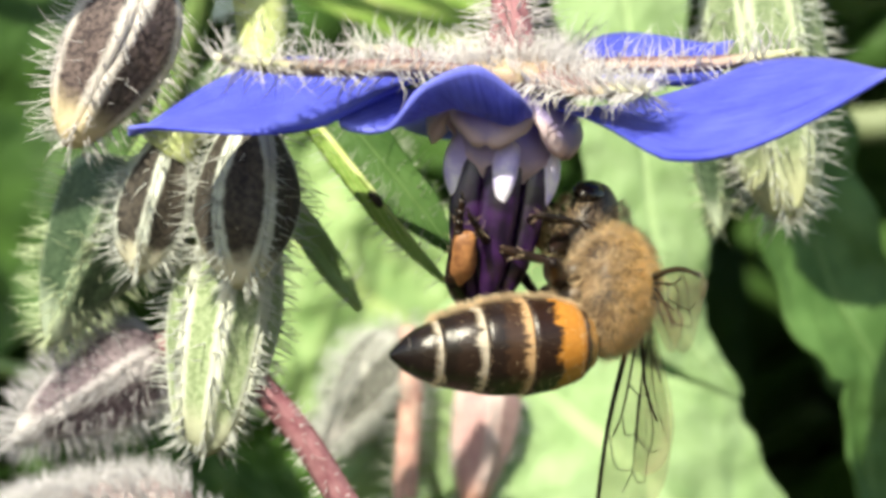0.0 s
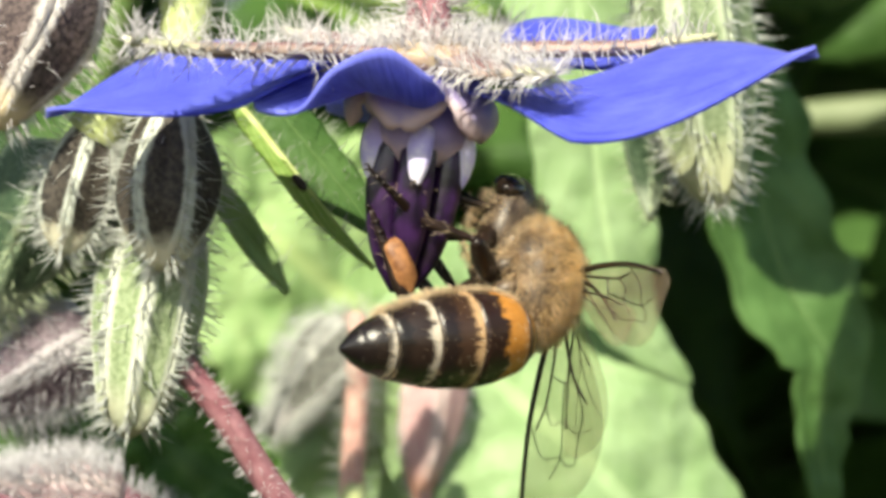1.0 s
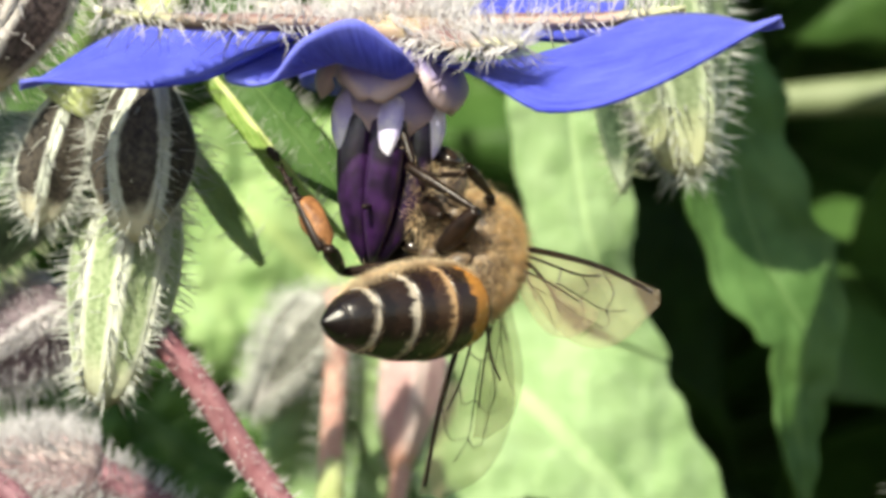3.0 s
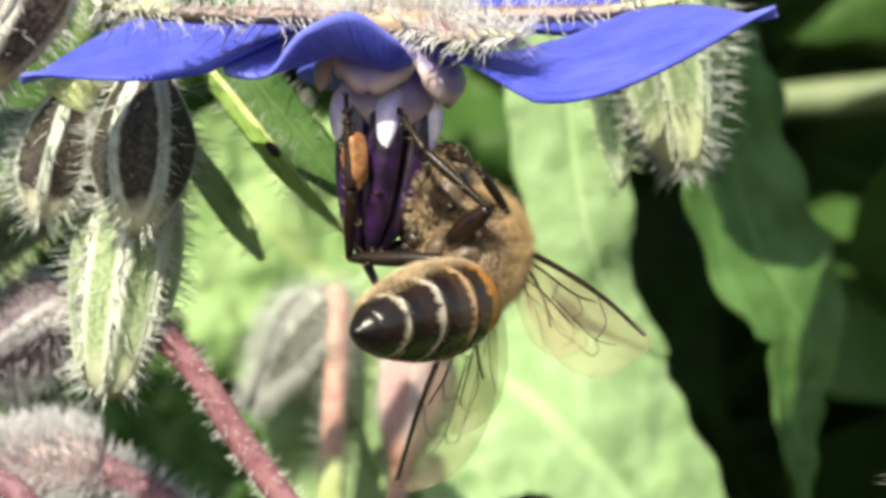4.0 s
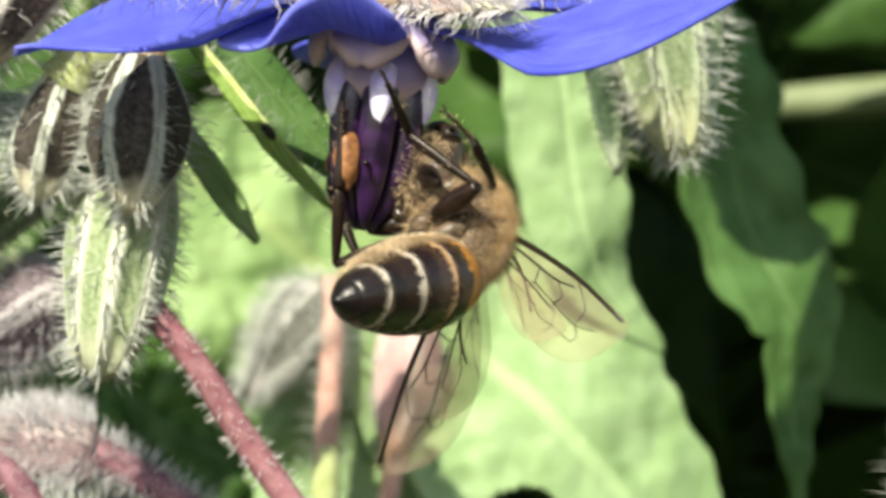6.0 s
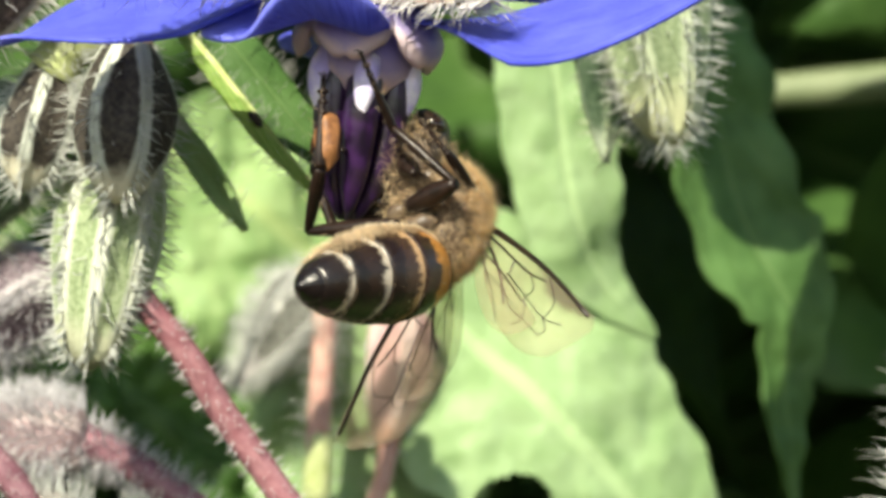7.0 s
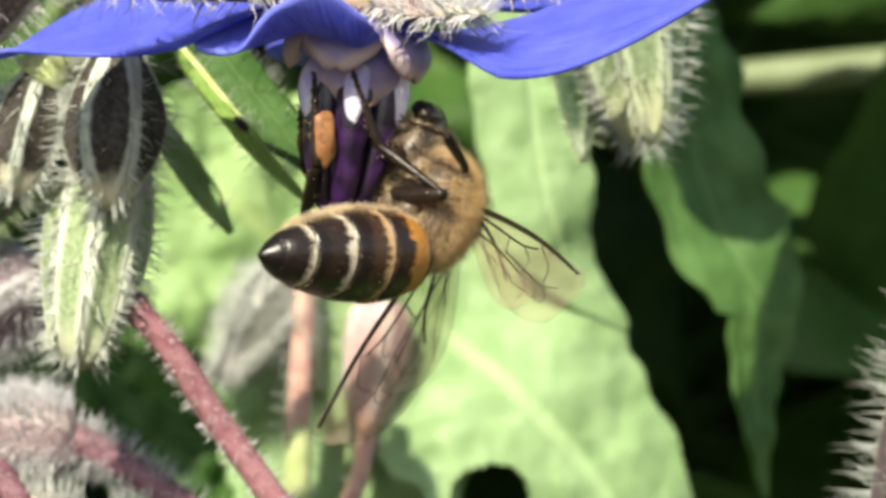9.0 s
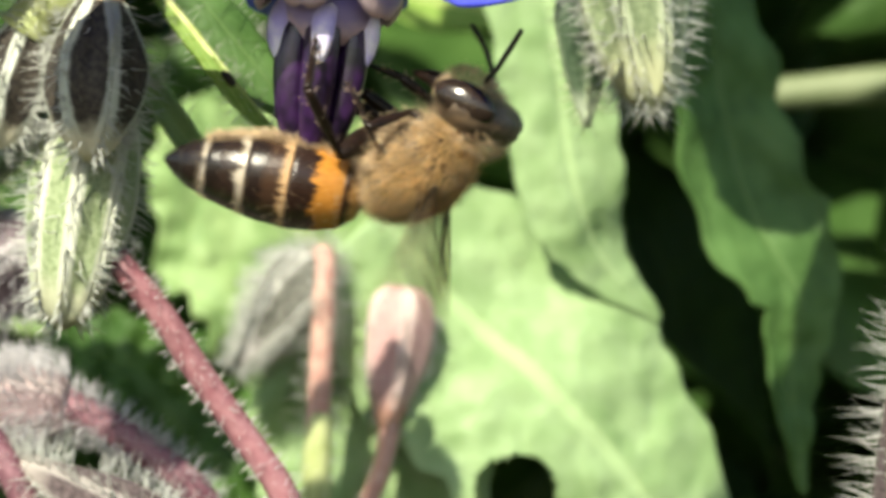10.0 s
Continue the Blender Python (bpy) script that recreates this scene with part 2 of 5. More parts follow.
def mat_corona():
    n = Nodes("corona_white")
    u, v = n.uv()
    side = n.math("MULTIPLY", n.math("ABSOLUTE", n.math("SUBTRACT", v, 0.5)), 2.0)
    up = n.math("ADD", n.math("MULTIPLY", u, 1.0), n.math("MULTIPLY", side, 0.5))
    up = n.math("ADD", up, n.math("MULTIPLY", n.math("SUBTRACT", n.noise(1500, 3), 0.5), 0.3))
    # violet to pinkish white, dulled: shade below the petals is in the colour
    col = n.ramp(up, [(0.42, (0.20, 0.18, 0.60)), (0.76, (0.38, 0.32, 0.58)), (1.0, (0.72, 0.58, 0.63))])
    n.color(col)
    n.rough(0.4, 0.4)
    n.bump(n.noise(3000, 3), 0.25, 0.00005)
    n.translucent(col, 0.3)
    return n.m


CORONA = mat_corona()
FILAMENT = mat_plain("filament_violet", (0.46, 0.40, 0.80), (0.92, 0.90, 0.98), 900, 0.4, trans=0.2)
ANTHER = mat_plain("anther_dark", (0.006, 0.003, 0.010), (0.030, 0.009, 0.052), 1600, 0.28, 0.5)
CUTICLE = mat_plain("bee_cuticle", (0.008, 0.005, 0.004), (0.018, 0.010, 0.007), 3000, 0.32, 0.25)
CUTICLE_BROWN = mat_plain("bee_thorax_cuticle", (0.030, 0.019, 0.012), (0.17, 0.11, 0.06), 1500, 0.55)
CUTICLE_HEAD = mat_plain("bee_head_cuticle", (0.030, 0.020, 0.014), (0.12, 0.085, 0.055), 1800, 0.45)
EYE = mat_plain("bee_eye", (0.012, 0.008, 0.006), (0.026, 0.017, 0.012), 2200, 0.2, 0.5, 0.05)
POLLEN = mat_plain("pollen_amber", (0.13, 0.05, 0.018), (0.30, 0.135, 0.05), 2400, 0.55)
TERGITES = [
    mat_tergite("tergite_waist", (0.52, 0.34, 0.15), (0.50, 0.28, 0.10), (0.06, 0.028, 0.014), (0.1, 0.3, 0.55, 0.8)),
    mat_tergite("tergite_orange", (0.54, 0.26, 0.07), (0.56, 0.24, 0.045), (0.026, 0.013, 0.009), (0.06, 0.18, 0.52, 0.64)),
    mat_tergite("tergite_tawny", (0.56, 0.36, 0.19), (0.052, 0.028, 0.017), (0.018, 0.011, 0.009), (0.16, 0.36, 0.55, 0.75)),
    mat_tergite("tergite_striped", (0.56, 0.50, 0.41), (0.026, 0.016, 0.012), (0.014, 0.010, 0.008), (0.14, 0.34, 0.6, 0.8)),
    mat_tergite("tergite_dark", (0.52, 0.47, 0.39), (0.020, 0.014, 0.011), (0.014, 0.010, 0.009), (0.16, 0.40, 0.65, 0.8)),
    mat_tergite("tergite_tip", (0.20, 0.18, 0.15), (0.011, 0.008, 0.008), (0.008, 0.006, 0.006), (0.06, 0.2, 0.6, 0.8)),
]
WING = mat_wing()
VEIN = mat_plain("wing_vein", (0.006, 0.004, 0.003), (0.016, 0.010, 0.006), 2500, 0.4)
SPOT = mat_plain("leaf_spot", (0.010, 0.008, 0.006), (0.025, 0.018, 0.012), 3000, 0.7)
SOIL = mat_soil()


# ---- shaping ----
class Geo:
    """Points, faces and surface coordinates of one mesh, in metres."""

    def __init__(self):
        self.v, self.f, self.uv = [], [], []

    def add(self, verts, faces, uvs=None):
        k = len(self.v)
        self.v += [tuple(p) for p in verts]
        self.f += [tuple(i + k for i in face) for face in faces]
        self.uv += uvs or [(0.5, 0.5)] * len(verts)

    def mesh(self, name):
        me = bpy.data.meshes.new(name)
        me.from_pydata(self.v, [], self.f)
        lay = me.uv_layers.new(name="UVMap")
        idx = np.empty(len(me.loops), dtype=np.int32)
        me.loops.foreach_get("vertex_index", idx)
        lay.data.foreach_set("uv", np.array(self.uv, dtype=np.float32)[idx].ravel())
        me.polygons.foreach_set("use_smooth", [True] * len(me.polygons))
        me.update()
        return me


def part(name, geo, material, parent=None, label="", at=None):
    me = geo.mesh(name) if isinstance(geo, Geo) else geo
    me.materials.clear()
    me.materials.append(material)
    ob = new(name, me)
    if parent is not None:
        ob.parent = parent
    if at is not None:
        ob.matrix_basis = at
    if label:
        ob["label"] = label
    return ob


def thing(name, at, label, category, group="", kind=""):
    ob = new(name)
    ob.empty_display_size = 0.002
    ob.matrix_basis = at
    return tagged(ob, label, category, group, kind)


def spline(pts, n):
    """n points along a smooth line through pts (numbers of any size), without overshoot at uneven spacing."""
    p = [np.array(q, float) for q in pts]
    p = [2 * p[0] - p[1]] + p + [2 * p[-1] - p[-2]]
    k = [0.0]
    for a, b in zip(p, p[1:]):
        k.append(k[-1] + max(float(np.linalg.norm(b - a)), 1e-9) ** 0.5)
    out = []
    for j in range(n):
        s = j / (n - 1) * (len(p) - 3)
        i = min(int(s), len(p) - 4)
        a, b, c, d = p[i:i + 4]
        t0, t1, t2, t3 = k[i:i + 4]
        t = t1 + (t2 - t1) * (s - i)
        a1 = (t1 - t) / (t1 - t0) * a + (t - t0) / (t1 - t0) * b
        a2 = (t2 - t) / (t2 - t1) * b + (t - t1) / (t2 - t1) * c
        a3 = (t3 - t) / (t3 - t2) * c + (t - t2) / (t3 - t2) * d
        b1 = (t2 - t) / (t2 - t0) * a1 + (t - t0) / (t2 - t0) * a2
        b2 = (t3 - t) / (t3 - t1) * a2 + (t - t1) / (t3 - t1) * a3
        out.append((t2 - t) / (t2 - t1) * b1 + (t - t1) / (t2 - t1) * b2)
    return out


def shell(geo, fn, nu, nv, thick):
    """A thin two-sided blade on fn(u, v), both from 0 to 1, in metres."""
    g = [[Vector(fn(i / nu, j / nv)) for j in range(nv + 1)] for i in range(nu + 1)]
    top, low, uvs = [], [], []
    for i in range(nu + 1):
        for j in range(nv + 1):
            a = g[min(i + 1, nu)][j] - g[max(i - 1, 0)][j]
            b = g[i][min(j + 1, nv)] - g[i][max(j - 1, 0)]
            n = a.cross(b)
            if n.length < 1e-14:
                b = g[max(i - 1, 0)][min(j + 1, nv)] - g[max(i - 1, 0)][max(j - 1, 0)]
                n = a.cross(b)
            n = n.normalized() if n.length > 1e-16 else Vector((0, 0, 1))
            top.append(g[i][j] + n * thick * 0.5)
            low.append(g[i][j] - n * thick * 0.5)
            uvs.append((i / nu, j / nv))
    m = nv + 1
    tot = len(top)
    faces = []
    for i in range(nu):
        for j in range(nv):
            a, b, c, d = i * m + j, i * m + j + 1, (i + 1) * m + j + 1, (i + 1) * m + j
            faces += [(a, d, c, b), (tot + a, tot + b, tot + c, tot + d)]
    rim = [i * m for i in range(nu + 1)] + [nu * m + j for j in range(1, m)] + [i * m + nv for i in range(nu - 1, -1, -1)] + [j for j in range(nv - 1, 0, -1)]
    for a, b in zip(rim, rim[1:] + rim[:1]):
        faces.append((a, tot + a, tot + b, b))
    geo.add(top + low, faces, uvs + uvs)


def tube(geo, pts, radii, segs=10, steps=None, flat=1.0):
    """A round stalk along pts (metres) with radii at those points, its ends closed."""
    steps = steps or max(6, 5 * len(pts))
    line = [Vector(q[:3]) for q in spline([(*p, r) for p, r in zip(pts, radii)], steps)]
    rad = [max(q[3], 1e-6) for q in spline([(*p, r) for p, r in zip(pts, radii)], steps)]
    up = Vector((0.31, 0.87, 0.38))
    verts, faces, uvs = [], [], []
    for i, p in enumerate(line):
        t = (line[min(i + 1, steps - 1)] - line[max(i - 1, 0)]).normalized()
        s = t.cross(up).normalized()
        up = s.cross(t).normalized()
        for k in range(segs):
            a = 2 * math.pi * k / segs
            verts.append(p + (s * math.cos(a) + up * math.sin(a) * flat) * rad[i])
            uvs.append((i / (steps - 1), k / segs))
    for i in range(steps - 1):
        for k in range(segs):
            a, b = i * segs + k, i * segs + (k + 1) % segs
            faces.append((a, b, b + segs, a + segs))
    faces += [tuple(range(segs - 1, -1, -1)), tuple((steps - 1) * segs + k for k in range(segs))]
    geo.add(verts, faces, uvs)
    return line, rad


def spindle(geo, rings, segs=20):
    """A closed body along x: rings of (x, half width, half height, drop), in metres."""
    verts, faces, uvs = [], [], []
    x0, x1 = rings[0][0], rings[-1][0]
    for x, a, b, dz in rings:
        for k in range(segs):
            t = 2 * math.pi * k / segs
            verts.append((x, a * math.cos(t), b * math.sin(t) + dz))
            uvs.append(((x - x0) / (x1 - x0) if x1 != x0 else 0, k / segs))
    for i in range(len(rings) - 1):
        for k in range(segs):
            a, b = i * segs + k, i * segs + (k + 1) % segs
            faces.append((a, b, b + segs, a + segs))
    faces += [tuple(range(segs - 1, -1, -1)), tuple((len(rings) - 1) * segs + k for k in range(segs))]
    geo.add(verts, faces, uvs)


def hair(geo, p, d, length, r, bend):
    """One tapering bristle from p along d, bent towards bend at its end."""
    d = d.normalized()
    s = d.orthogonal().normalized()
    q = d.cross(s)
    mid = p + d * length * 0.5
    tip = p + (d + bend).normalized() * length * 0.97 + bend * length * 0.1
    ring = [(s * math.cos(a) + q * math.sin(a)) for a in (0, 2.094, 4.189)]
    verts = [p - d * r + o * r for o in ring] + [mid + o * r * 0.62 for o in ring] + [tip]
    geo.add(verts, [(0, 1, 4, 3), (1, 2, 5, 4), (2, 0, 3, 5), (3, 4, 6), (4, 5, 6), (5, 3, 6)])


def rand_dir(rng):
    while True:
        v = Vector((rng.uniform(-1, 1), rng.uniform(-1, 1), rng.uniform(-1, 1)))
        if 0.1 < v.length < 1:
            return v.normalized()


def stalk_hairs(geo, line, rad, count, length, r, rng, lean=0.3):
    n = len(line)
    for _ in range(count):
        s = rng.uniform(0, n - 1.001)
        i = int(s)
        p = line[i].lerp(line[i + 1], s - i)
        t = (line[i + 1] - line[i]).normalized()
        d = rand_dir(rng)
        d = (d - t * d.dot(t)).normalized()
        hair(geo, p + d * rad[i] * 0.95, d + t * rng.uniform(-lean, lean), length * rng.uniform(0.5, 1.15), r, rand_dir(rng) * 0.25)


def stalk(name, pts, radii, material, label, hairs=0, hair_len=0.9, hair_mat=None, category="stem", seed=1, segs=10, steps=None, group=""):
    """A stem as one thing, through places in millimetres."""
    rng = random.Random(seed)
    root = thing(name, Matrix.Translation(W(*pts[0])), label, category, group)
    o = W(*pts[0])
    g = Geo()
    line, rad = tube(g, [W(*p) - o for p in pts], [r * MM for r in radii], segs, steps)
    part("stalk", g, material, root)
    if hairs:
        h = Geo()
        stalk_hairs(h, line, rad, hairs, hair_len * MM, 0.022 * MM, rng)
        tagged(part("hairs", h, hair_mat or HAIR, root), kind="stuff")
    return root


def axis_pose(base, tip, spin=0.0):
    """A pose at base whose x runs to tip."""
    q = (Vector(tip) - Vector(base)).to_track_quat("X", "Z").to_matrix().to_4x4()
    return Matrix.Translation(base) @ q @ Matrix.Rotation(radians(spin), 4, "X")


def bud(base, tip, radius, material, label, spin=0.0, hairs=260, hair_len=1.0, hair_mat=None, point=1.0, splay=0.0, seed=1,
        pedicel=None, ped_r=0.4, ped_mat=None, blunt=0.55, ped_hairs=60, hair_r=0.027, spread=0.25, face_hairs=0.12, halo=None, faces=5):
    """A hairy calyx of ribbed sepals from base to tip, on its pedicel. Millimetres."""
    rng = random.Random(seed)
    b, t = W(*base), W(*tip)
    length = (t - b).length
    m = axis_pose(b, t, spin)
    root = thing("borage_bud", m, label, "flower bud", "hairy borage buds")
    R = radius * MM

    def prof(u):
        body = math.sin(math.pi * min(1.0, 0.10 + 0.9 * u ** blunt)) if u > 0 else math.sin(math.pi * 0.10)
        return max(0.04, body ** (0.75 * point)) + splay * u * u

    def face(k):
        mid = 2 * math.pi * k / faces

        def fn(u, v):
            w = 2 * v - 1
            a = mid + w * math.pi / faces * 1.02
            r = R * prof(u) * (1.0 - 0.10 * (1 - abs(w)) ** 2 + 0.07 * math.exp(-((abs(w) - 0.85) / 0.16) ** 2))
            r += R * 0.035 * math.sin(9 * u + 3 * k + 2 * w)
            return Vector((length * u, r * math.cos(a), r * math.sin(a)))
        return fn

    for k in range(faces):
        g = Geo()
        shell(g, face(k), 16, 8, 0.16 * MM)
        part("sepal", g, material, root)
    h = Geo()
    for _ in range(hairs):
        fn = face(rng.randrange(faces))
        u = rng.uniform(0.02, 1.0) ** 0.8
        v = rng.uniform(0, 1) if rng.random() < face_hairs else rng.choice((rng.uniform(0.86, 1.0), rng.uniform(0, 0.14)))
        p = fn(u, v)
        out = Vector((0, p.y, p.z)).normalized()
        d = out + Vector((rng.uniform(-0.1, 0.6) + 0.8 * max(0, u - 0.75) * 4, 0, 0)) + rand_dir(rng) * spread
        hair(h, p, d, hair_len * MM * rng.uniform(0.4, 1.25), hair_r * MM, rand_dir(rng) * 0.14)
    tagged(part("hairs", h, hair_mat or HAIR, root), kind="stuff")
    if pedicel:
        inv = m.inverted()
        pts = [inv @ W(*p) for p in pedicel]
        pts = [Vector((0.25 * MM, 0, 0))] + pts
        g = Geo()
        line, rad = tube(g, pts, [ped_r * 1.25 * MM] + [ped_r * MM] * (len(pts) - 1), 10)
        part("pedicel", g, ped_mat or STEM_GREEN, root)
        if ped_hairs:
            h = Geo()
            near = [p for p in line if (p - line[0]).length < 16 * MM]
            stalk_hairs(h, near, rad, ped_hairs, (1.1 if halo else 0.8) * hair_len * MM, (0.014 if halo else 0.02) * MM, rng)
            tagged(part("pedicel_hairs", h, halo or hair_mat or HAIR, root), kind="stuff")
    return root


def leaf(pts, widths, normal, material, label, cup=0.2, wave=0.15, fold=0.0, seed=1, thick=0.25, nu=28, nv=14, hairs=0, stem=None, hole=None, teeth=0.03, group="", lean=1.0, rib=0.0, quilt=0.0):
    """A leaf through places in millimetres, its half widths there, its upper face turned to normal."""
    rng = random.Random(seed)
    o = W(*pts[0])
    line = [Vector(p) for p in spline(pts, nu + 1)]
    wid = [max(q[0], 0.01) for q in spline([(w,) for w in widths], nu + 1)]
    n0 = Vector(normal).normalized()
    ph = rng.uniform(0, 6)

    def fn(u, v):
        i = min(int(u * nu), nu - 1)
        f = u * nu - i
        c = line[i].lerp(line[i + 1], f)
        t = (line[i + 1] - line[i]).normalized()
        s = t.cross(n0).normalized()
        n = s.cross(t)
        x = 2 * v - 1
        w = wid[i] * (1 - f) + wid[i + 1] * f
        w *= 1 + teeth * math.sin(61 * u + ph) + teeth * math.sin(23 * u + 2 * ph + 2 * x)
        w *= lean if x < 0 else 1.0
        lift = cup * x * x + fold * abs(x) + wave * math.sin(7.5 * u + ph + 1.2 * x) * abs(x) + wave * 0.4 * math.sin(17 * u + 2 * ph)
        p = c + s * x * w + n * lift * w
        if quilt:
            p += n * quilt * (noise.noise(p * 0.42 + Vector((seed, 0, 0))) + 0.5 * noise.noise(p * 0.95)) * min(1.0, 4 * abs(x))
        return (p + Vector((0, 0, BASE))) * MM - o

    root = thing("leaf", Matrix.Translation(o), label, "leaf", group)
    g = Geo()
    shell(g, fn, nu, nv, thick * MM)
    if hole:
        keep, (hu, hv, hr) = [], hole
        for face in g.f:
            cu = sum(g.uv[k][0] for k in face) / len(face)
            cv = sum(g.uv[k][1] for k in face) / len(face)
            if math.hypot((cu - hu) * 1.6, cv - hv) > hr * (1 + 0.06 * math.sin(3 * math.atan2(cv - hv, cu - hu))):
                keep.append(face)
        g.f = keep
    part("blade", g, material, root)
    if rib:
        g = Geo()
        tube(g, [fn(k / 8, 0.5) for k in range(9)], [rib * MM * (1 - 0.08 * k) for k in range(9)], 8, 30)
        part("midrib", g, MIDRIB, root, "pale yellow-green midrib")
    if hairs:
        h = Geo()
        for _ in range(hairs):
            u, v = rng.uniform(0.03, 0.97), rng.choice((0.0, 1.0, rng.uniform(0, 1)))
            p = fn(u, v)
            d = (fn(u, 1) - fn(u, 0)).normalized() * (2 * v - 1) + n0 * rng.uniform(0.2, 0.9) + rand_dir(rng) * 0.3
            hair(h, p, d, rng.uniform(0.4, 1.1) * MM, 0.018 * MM, rand_dir(rng) * 0.3)
        tagged(part("hairs", h, HAIR, root), kind="stuff")
    if stem:
        g = Geo()
        tube(g, [W(*p) - o for p in stem], [0.45 * MM] * len(stem), 8)
        part("petiole", g, PETIOLE, root)
    return root


# ---- ground and the growth behind ----
def ground():
    g = Geo()
    n = 60
    xs = [math.copysign(abs(k / 30 - 1) ** 3 * 150, k - 30) for k in range(n + 1)]
    verts = [(x, y, 0.006 * math.sin(9 * x) * math.cos(7 * y) if abs(x) < 8 and abs(y) < 8 else 0) for x in xs for y in xs]
    faces = [(i * (n + 1) + j, (i + 1) * (n + 1) + j, (i + 1) * (n + 1) + j + 1, i * (n + 1) + j + 1) for i in range(n) for j in range(n)]
    g.add(verts, faces)
    tagged(part("ground", g, SOIL), "dark crumbly garden soil under the plants", "ground", kind="structure")


def scatter(rng, name, material, count, depth, places, label):
    """Many leaves between two depths behind the flower; places gives x and z for a depth."""
    g = Geo()
    for _ in range(count):
        y = depth[0] + (depth[1] - depth[0]) * rng.random() ** 1.3
        x, z = places(y)
        c = W(x, y, z)
        length, wid = rng.uniform(22, 48) * MM, rng.uniform(7, 14) * MM
        rot = Euler((rng.uniform(-1.2, 0.5), rng.uniform(-0.6, 0.6), rng.uniform(0, 6.28))).to_matrix()
        ph = rng.uniform(0, 6)

        def fn(u, v, c=c, length=length, wid=wid, rot=rot, ph=ph):
            s = 2 * v - 1
            w = wid * math.sin(math.pi * min(1, 0.06 + 0.94 * u ** 0.8)) * (1 + 0.06 * math.sin(20 * u + ph))
            return c + rot @ Vector((s * w, length * (u - 0.5), wid * (0.3 * s * s - 0.9 * (u - 0.4) ** 2 + 0.12 * math.sin(9 * u + ph + 2 * s))))
        shell(g, fn, 10, 6, 0.3 * MM)
    tagged(part(name, g, material), label, "foliage", kind="stuff")


def undergrowth():
    """The dense leaves far behind the flower; part of their shade is in the greens."""
    rng = random.Random(7)
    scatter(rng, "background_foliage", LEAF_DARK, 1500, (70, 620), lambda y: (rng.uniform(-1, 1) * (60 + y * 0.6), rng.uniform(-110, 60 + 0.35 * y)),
            "dense borage leaves, their shade put into a dark green")
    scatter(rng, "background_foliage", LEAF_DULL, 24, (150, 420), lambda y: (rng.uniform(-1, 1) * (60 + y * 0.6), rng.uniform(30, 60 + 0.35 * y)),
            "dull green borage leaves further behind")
    scatter(rng, "low_foliage", LEAF_MID, 1500, (10, 700), lambda y: (rng.uniform(-1, 1) * (170 + y * 0.5), rng.uniform(-385, -120 - 0.2 * y * rng.random())),
            "dense green borage leaves over the soil")
    # the stems that bear these leaves
    g = Geo()
    for _ in range(320):
        y = 220 + 430 * rng.random()
        x = rng.uniform(-1, 1) * (70 + y * 0.55)
        top = rng.uniform(-60, 20 + 0.25 * y)
        a, b = rng.uniform(-30, 30), rng.uniform(-30, 30)
        tube(g, [W(x, y, -402), W(x + 0.3 * a, y + 0.2 * b, -402 + 0.5 * (top + 402)), W(x + a, y + b, top)], [2.6 * MM, 1.9 * MM, 0.9 * MM], 6, 7)
    tagged(part("background_stems", g, PETIOLE), "upright green stems in the thicket behind", "stems", kind="stuff")
    # unseen leaves over those stems, added to keep sun off the thicket
    scatter(rng, "shade_canopy", LEAF_DARK, 420, (84, 320), lambda y: (rng.uniform(-1, 1) * (70 + y * 0.5), rng.uniform(42, 90) + 0.15 * y), "unseen dark green borage leaves, added to shade the thicket")
    scatter(rng, "far_foliage", LEAF_MID, 700, (420, 760), lambda y: (rng.uniform(-1, 1) * 0.5 * y, rng.uniform(-60, 190)), "sunlit green borage leaves at the far side of the bed")


ground()
undergrowth()


# ---- stems that carry everything ----
def main_stems():
    stalk("main_stem", [(-64, 34, -401), (-60, 30, -250), (-54, 24, -80), (-50, 20, 20), (-45, 15.5, 56)], [5.0, 4.5, 3.8, 3.0, 2.2], STEM_GREEN,
          "thick bristly green borage main stem rooted in soil", 500, 1.6, HAIR, seed=3, segs=14)
    stalk("flower_branch", [(-45, 15.6, 52), (-42, 0, 45), (-33, -13, 33), (-21, -14, 24), (-12.5, -8, 19), (-8, -1, 15), (-6.6, 4.4, 11), (-6.1, 5.0, 7.6), (-6.1, 3.7, 5.4)],
          [1.9, 1.6, 1.4, 1.3, 1.1, 1.0, 0.95, 0.9, 0.7], STEM_YELLOW, "yellow-green hairy flowering branch with drooping buds", 420, 1.2, HAIR, seed=4)
    stalk("side_stem", [(60, 62, -401), (55, 55, -200), (49, 45, -40), (45, 38.5, 30), (44, 37, 46)], [4.0, 3.4, 2.6, 1.8, 1.2], STEM_GREEN,
          "upright bristly green side stem that bears the flower", 300, 1.5, HAIR, seed=5, segs=12)


main_stems()


# ---- the borage flower ----
FLOWER_AT = (2.18, 0.0, 5.26)


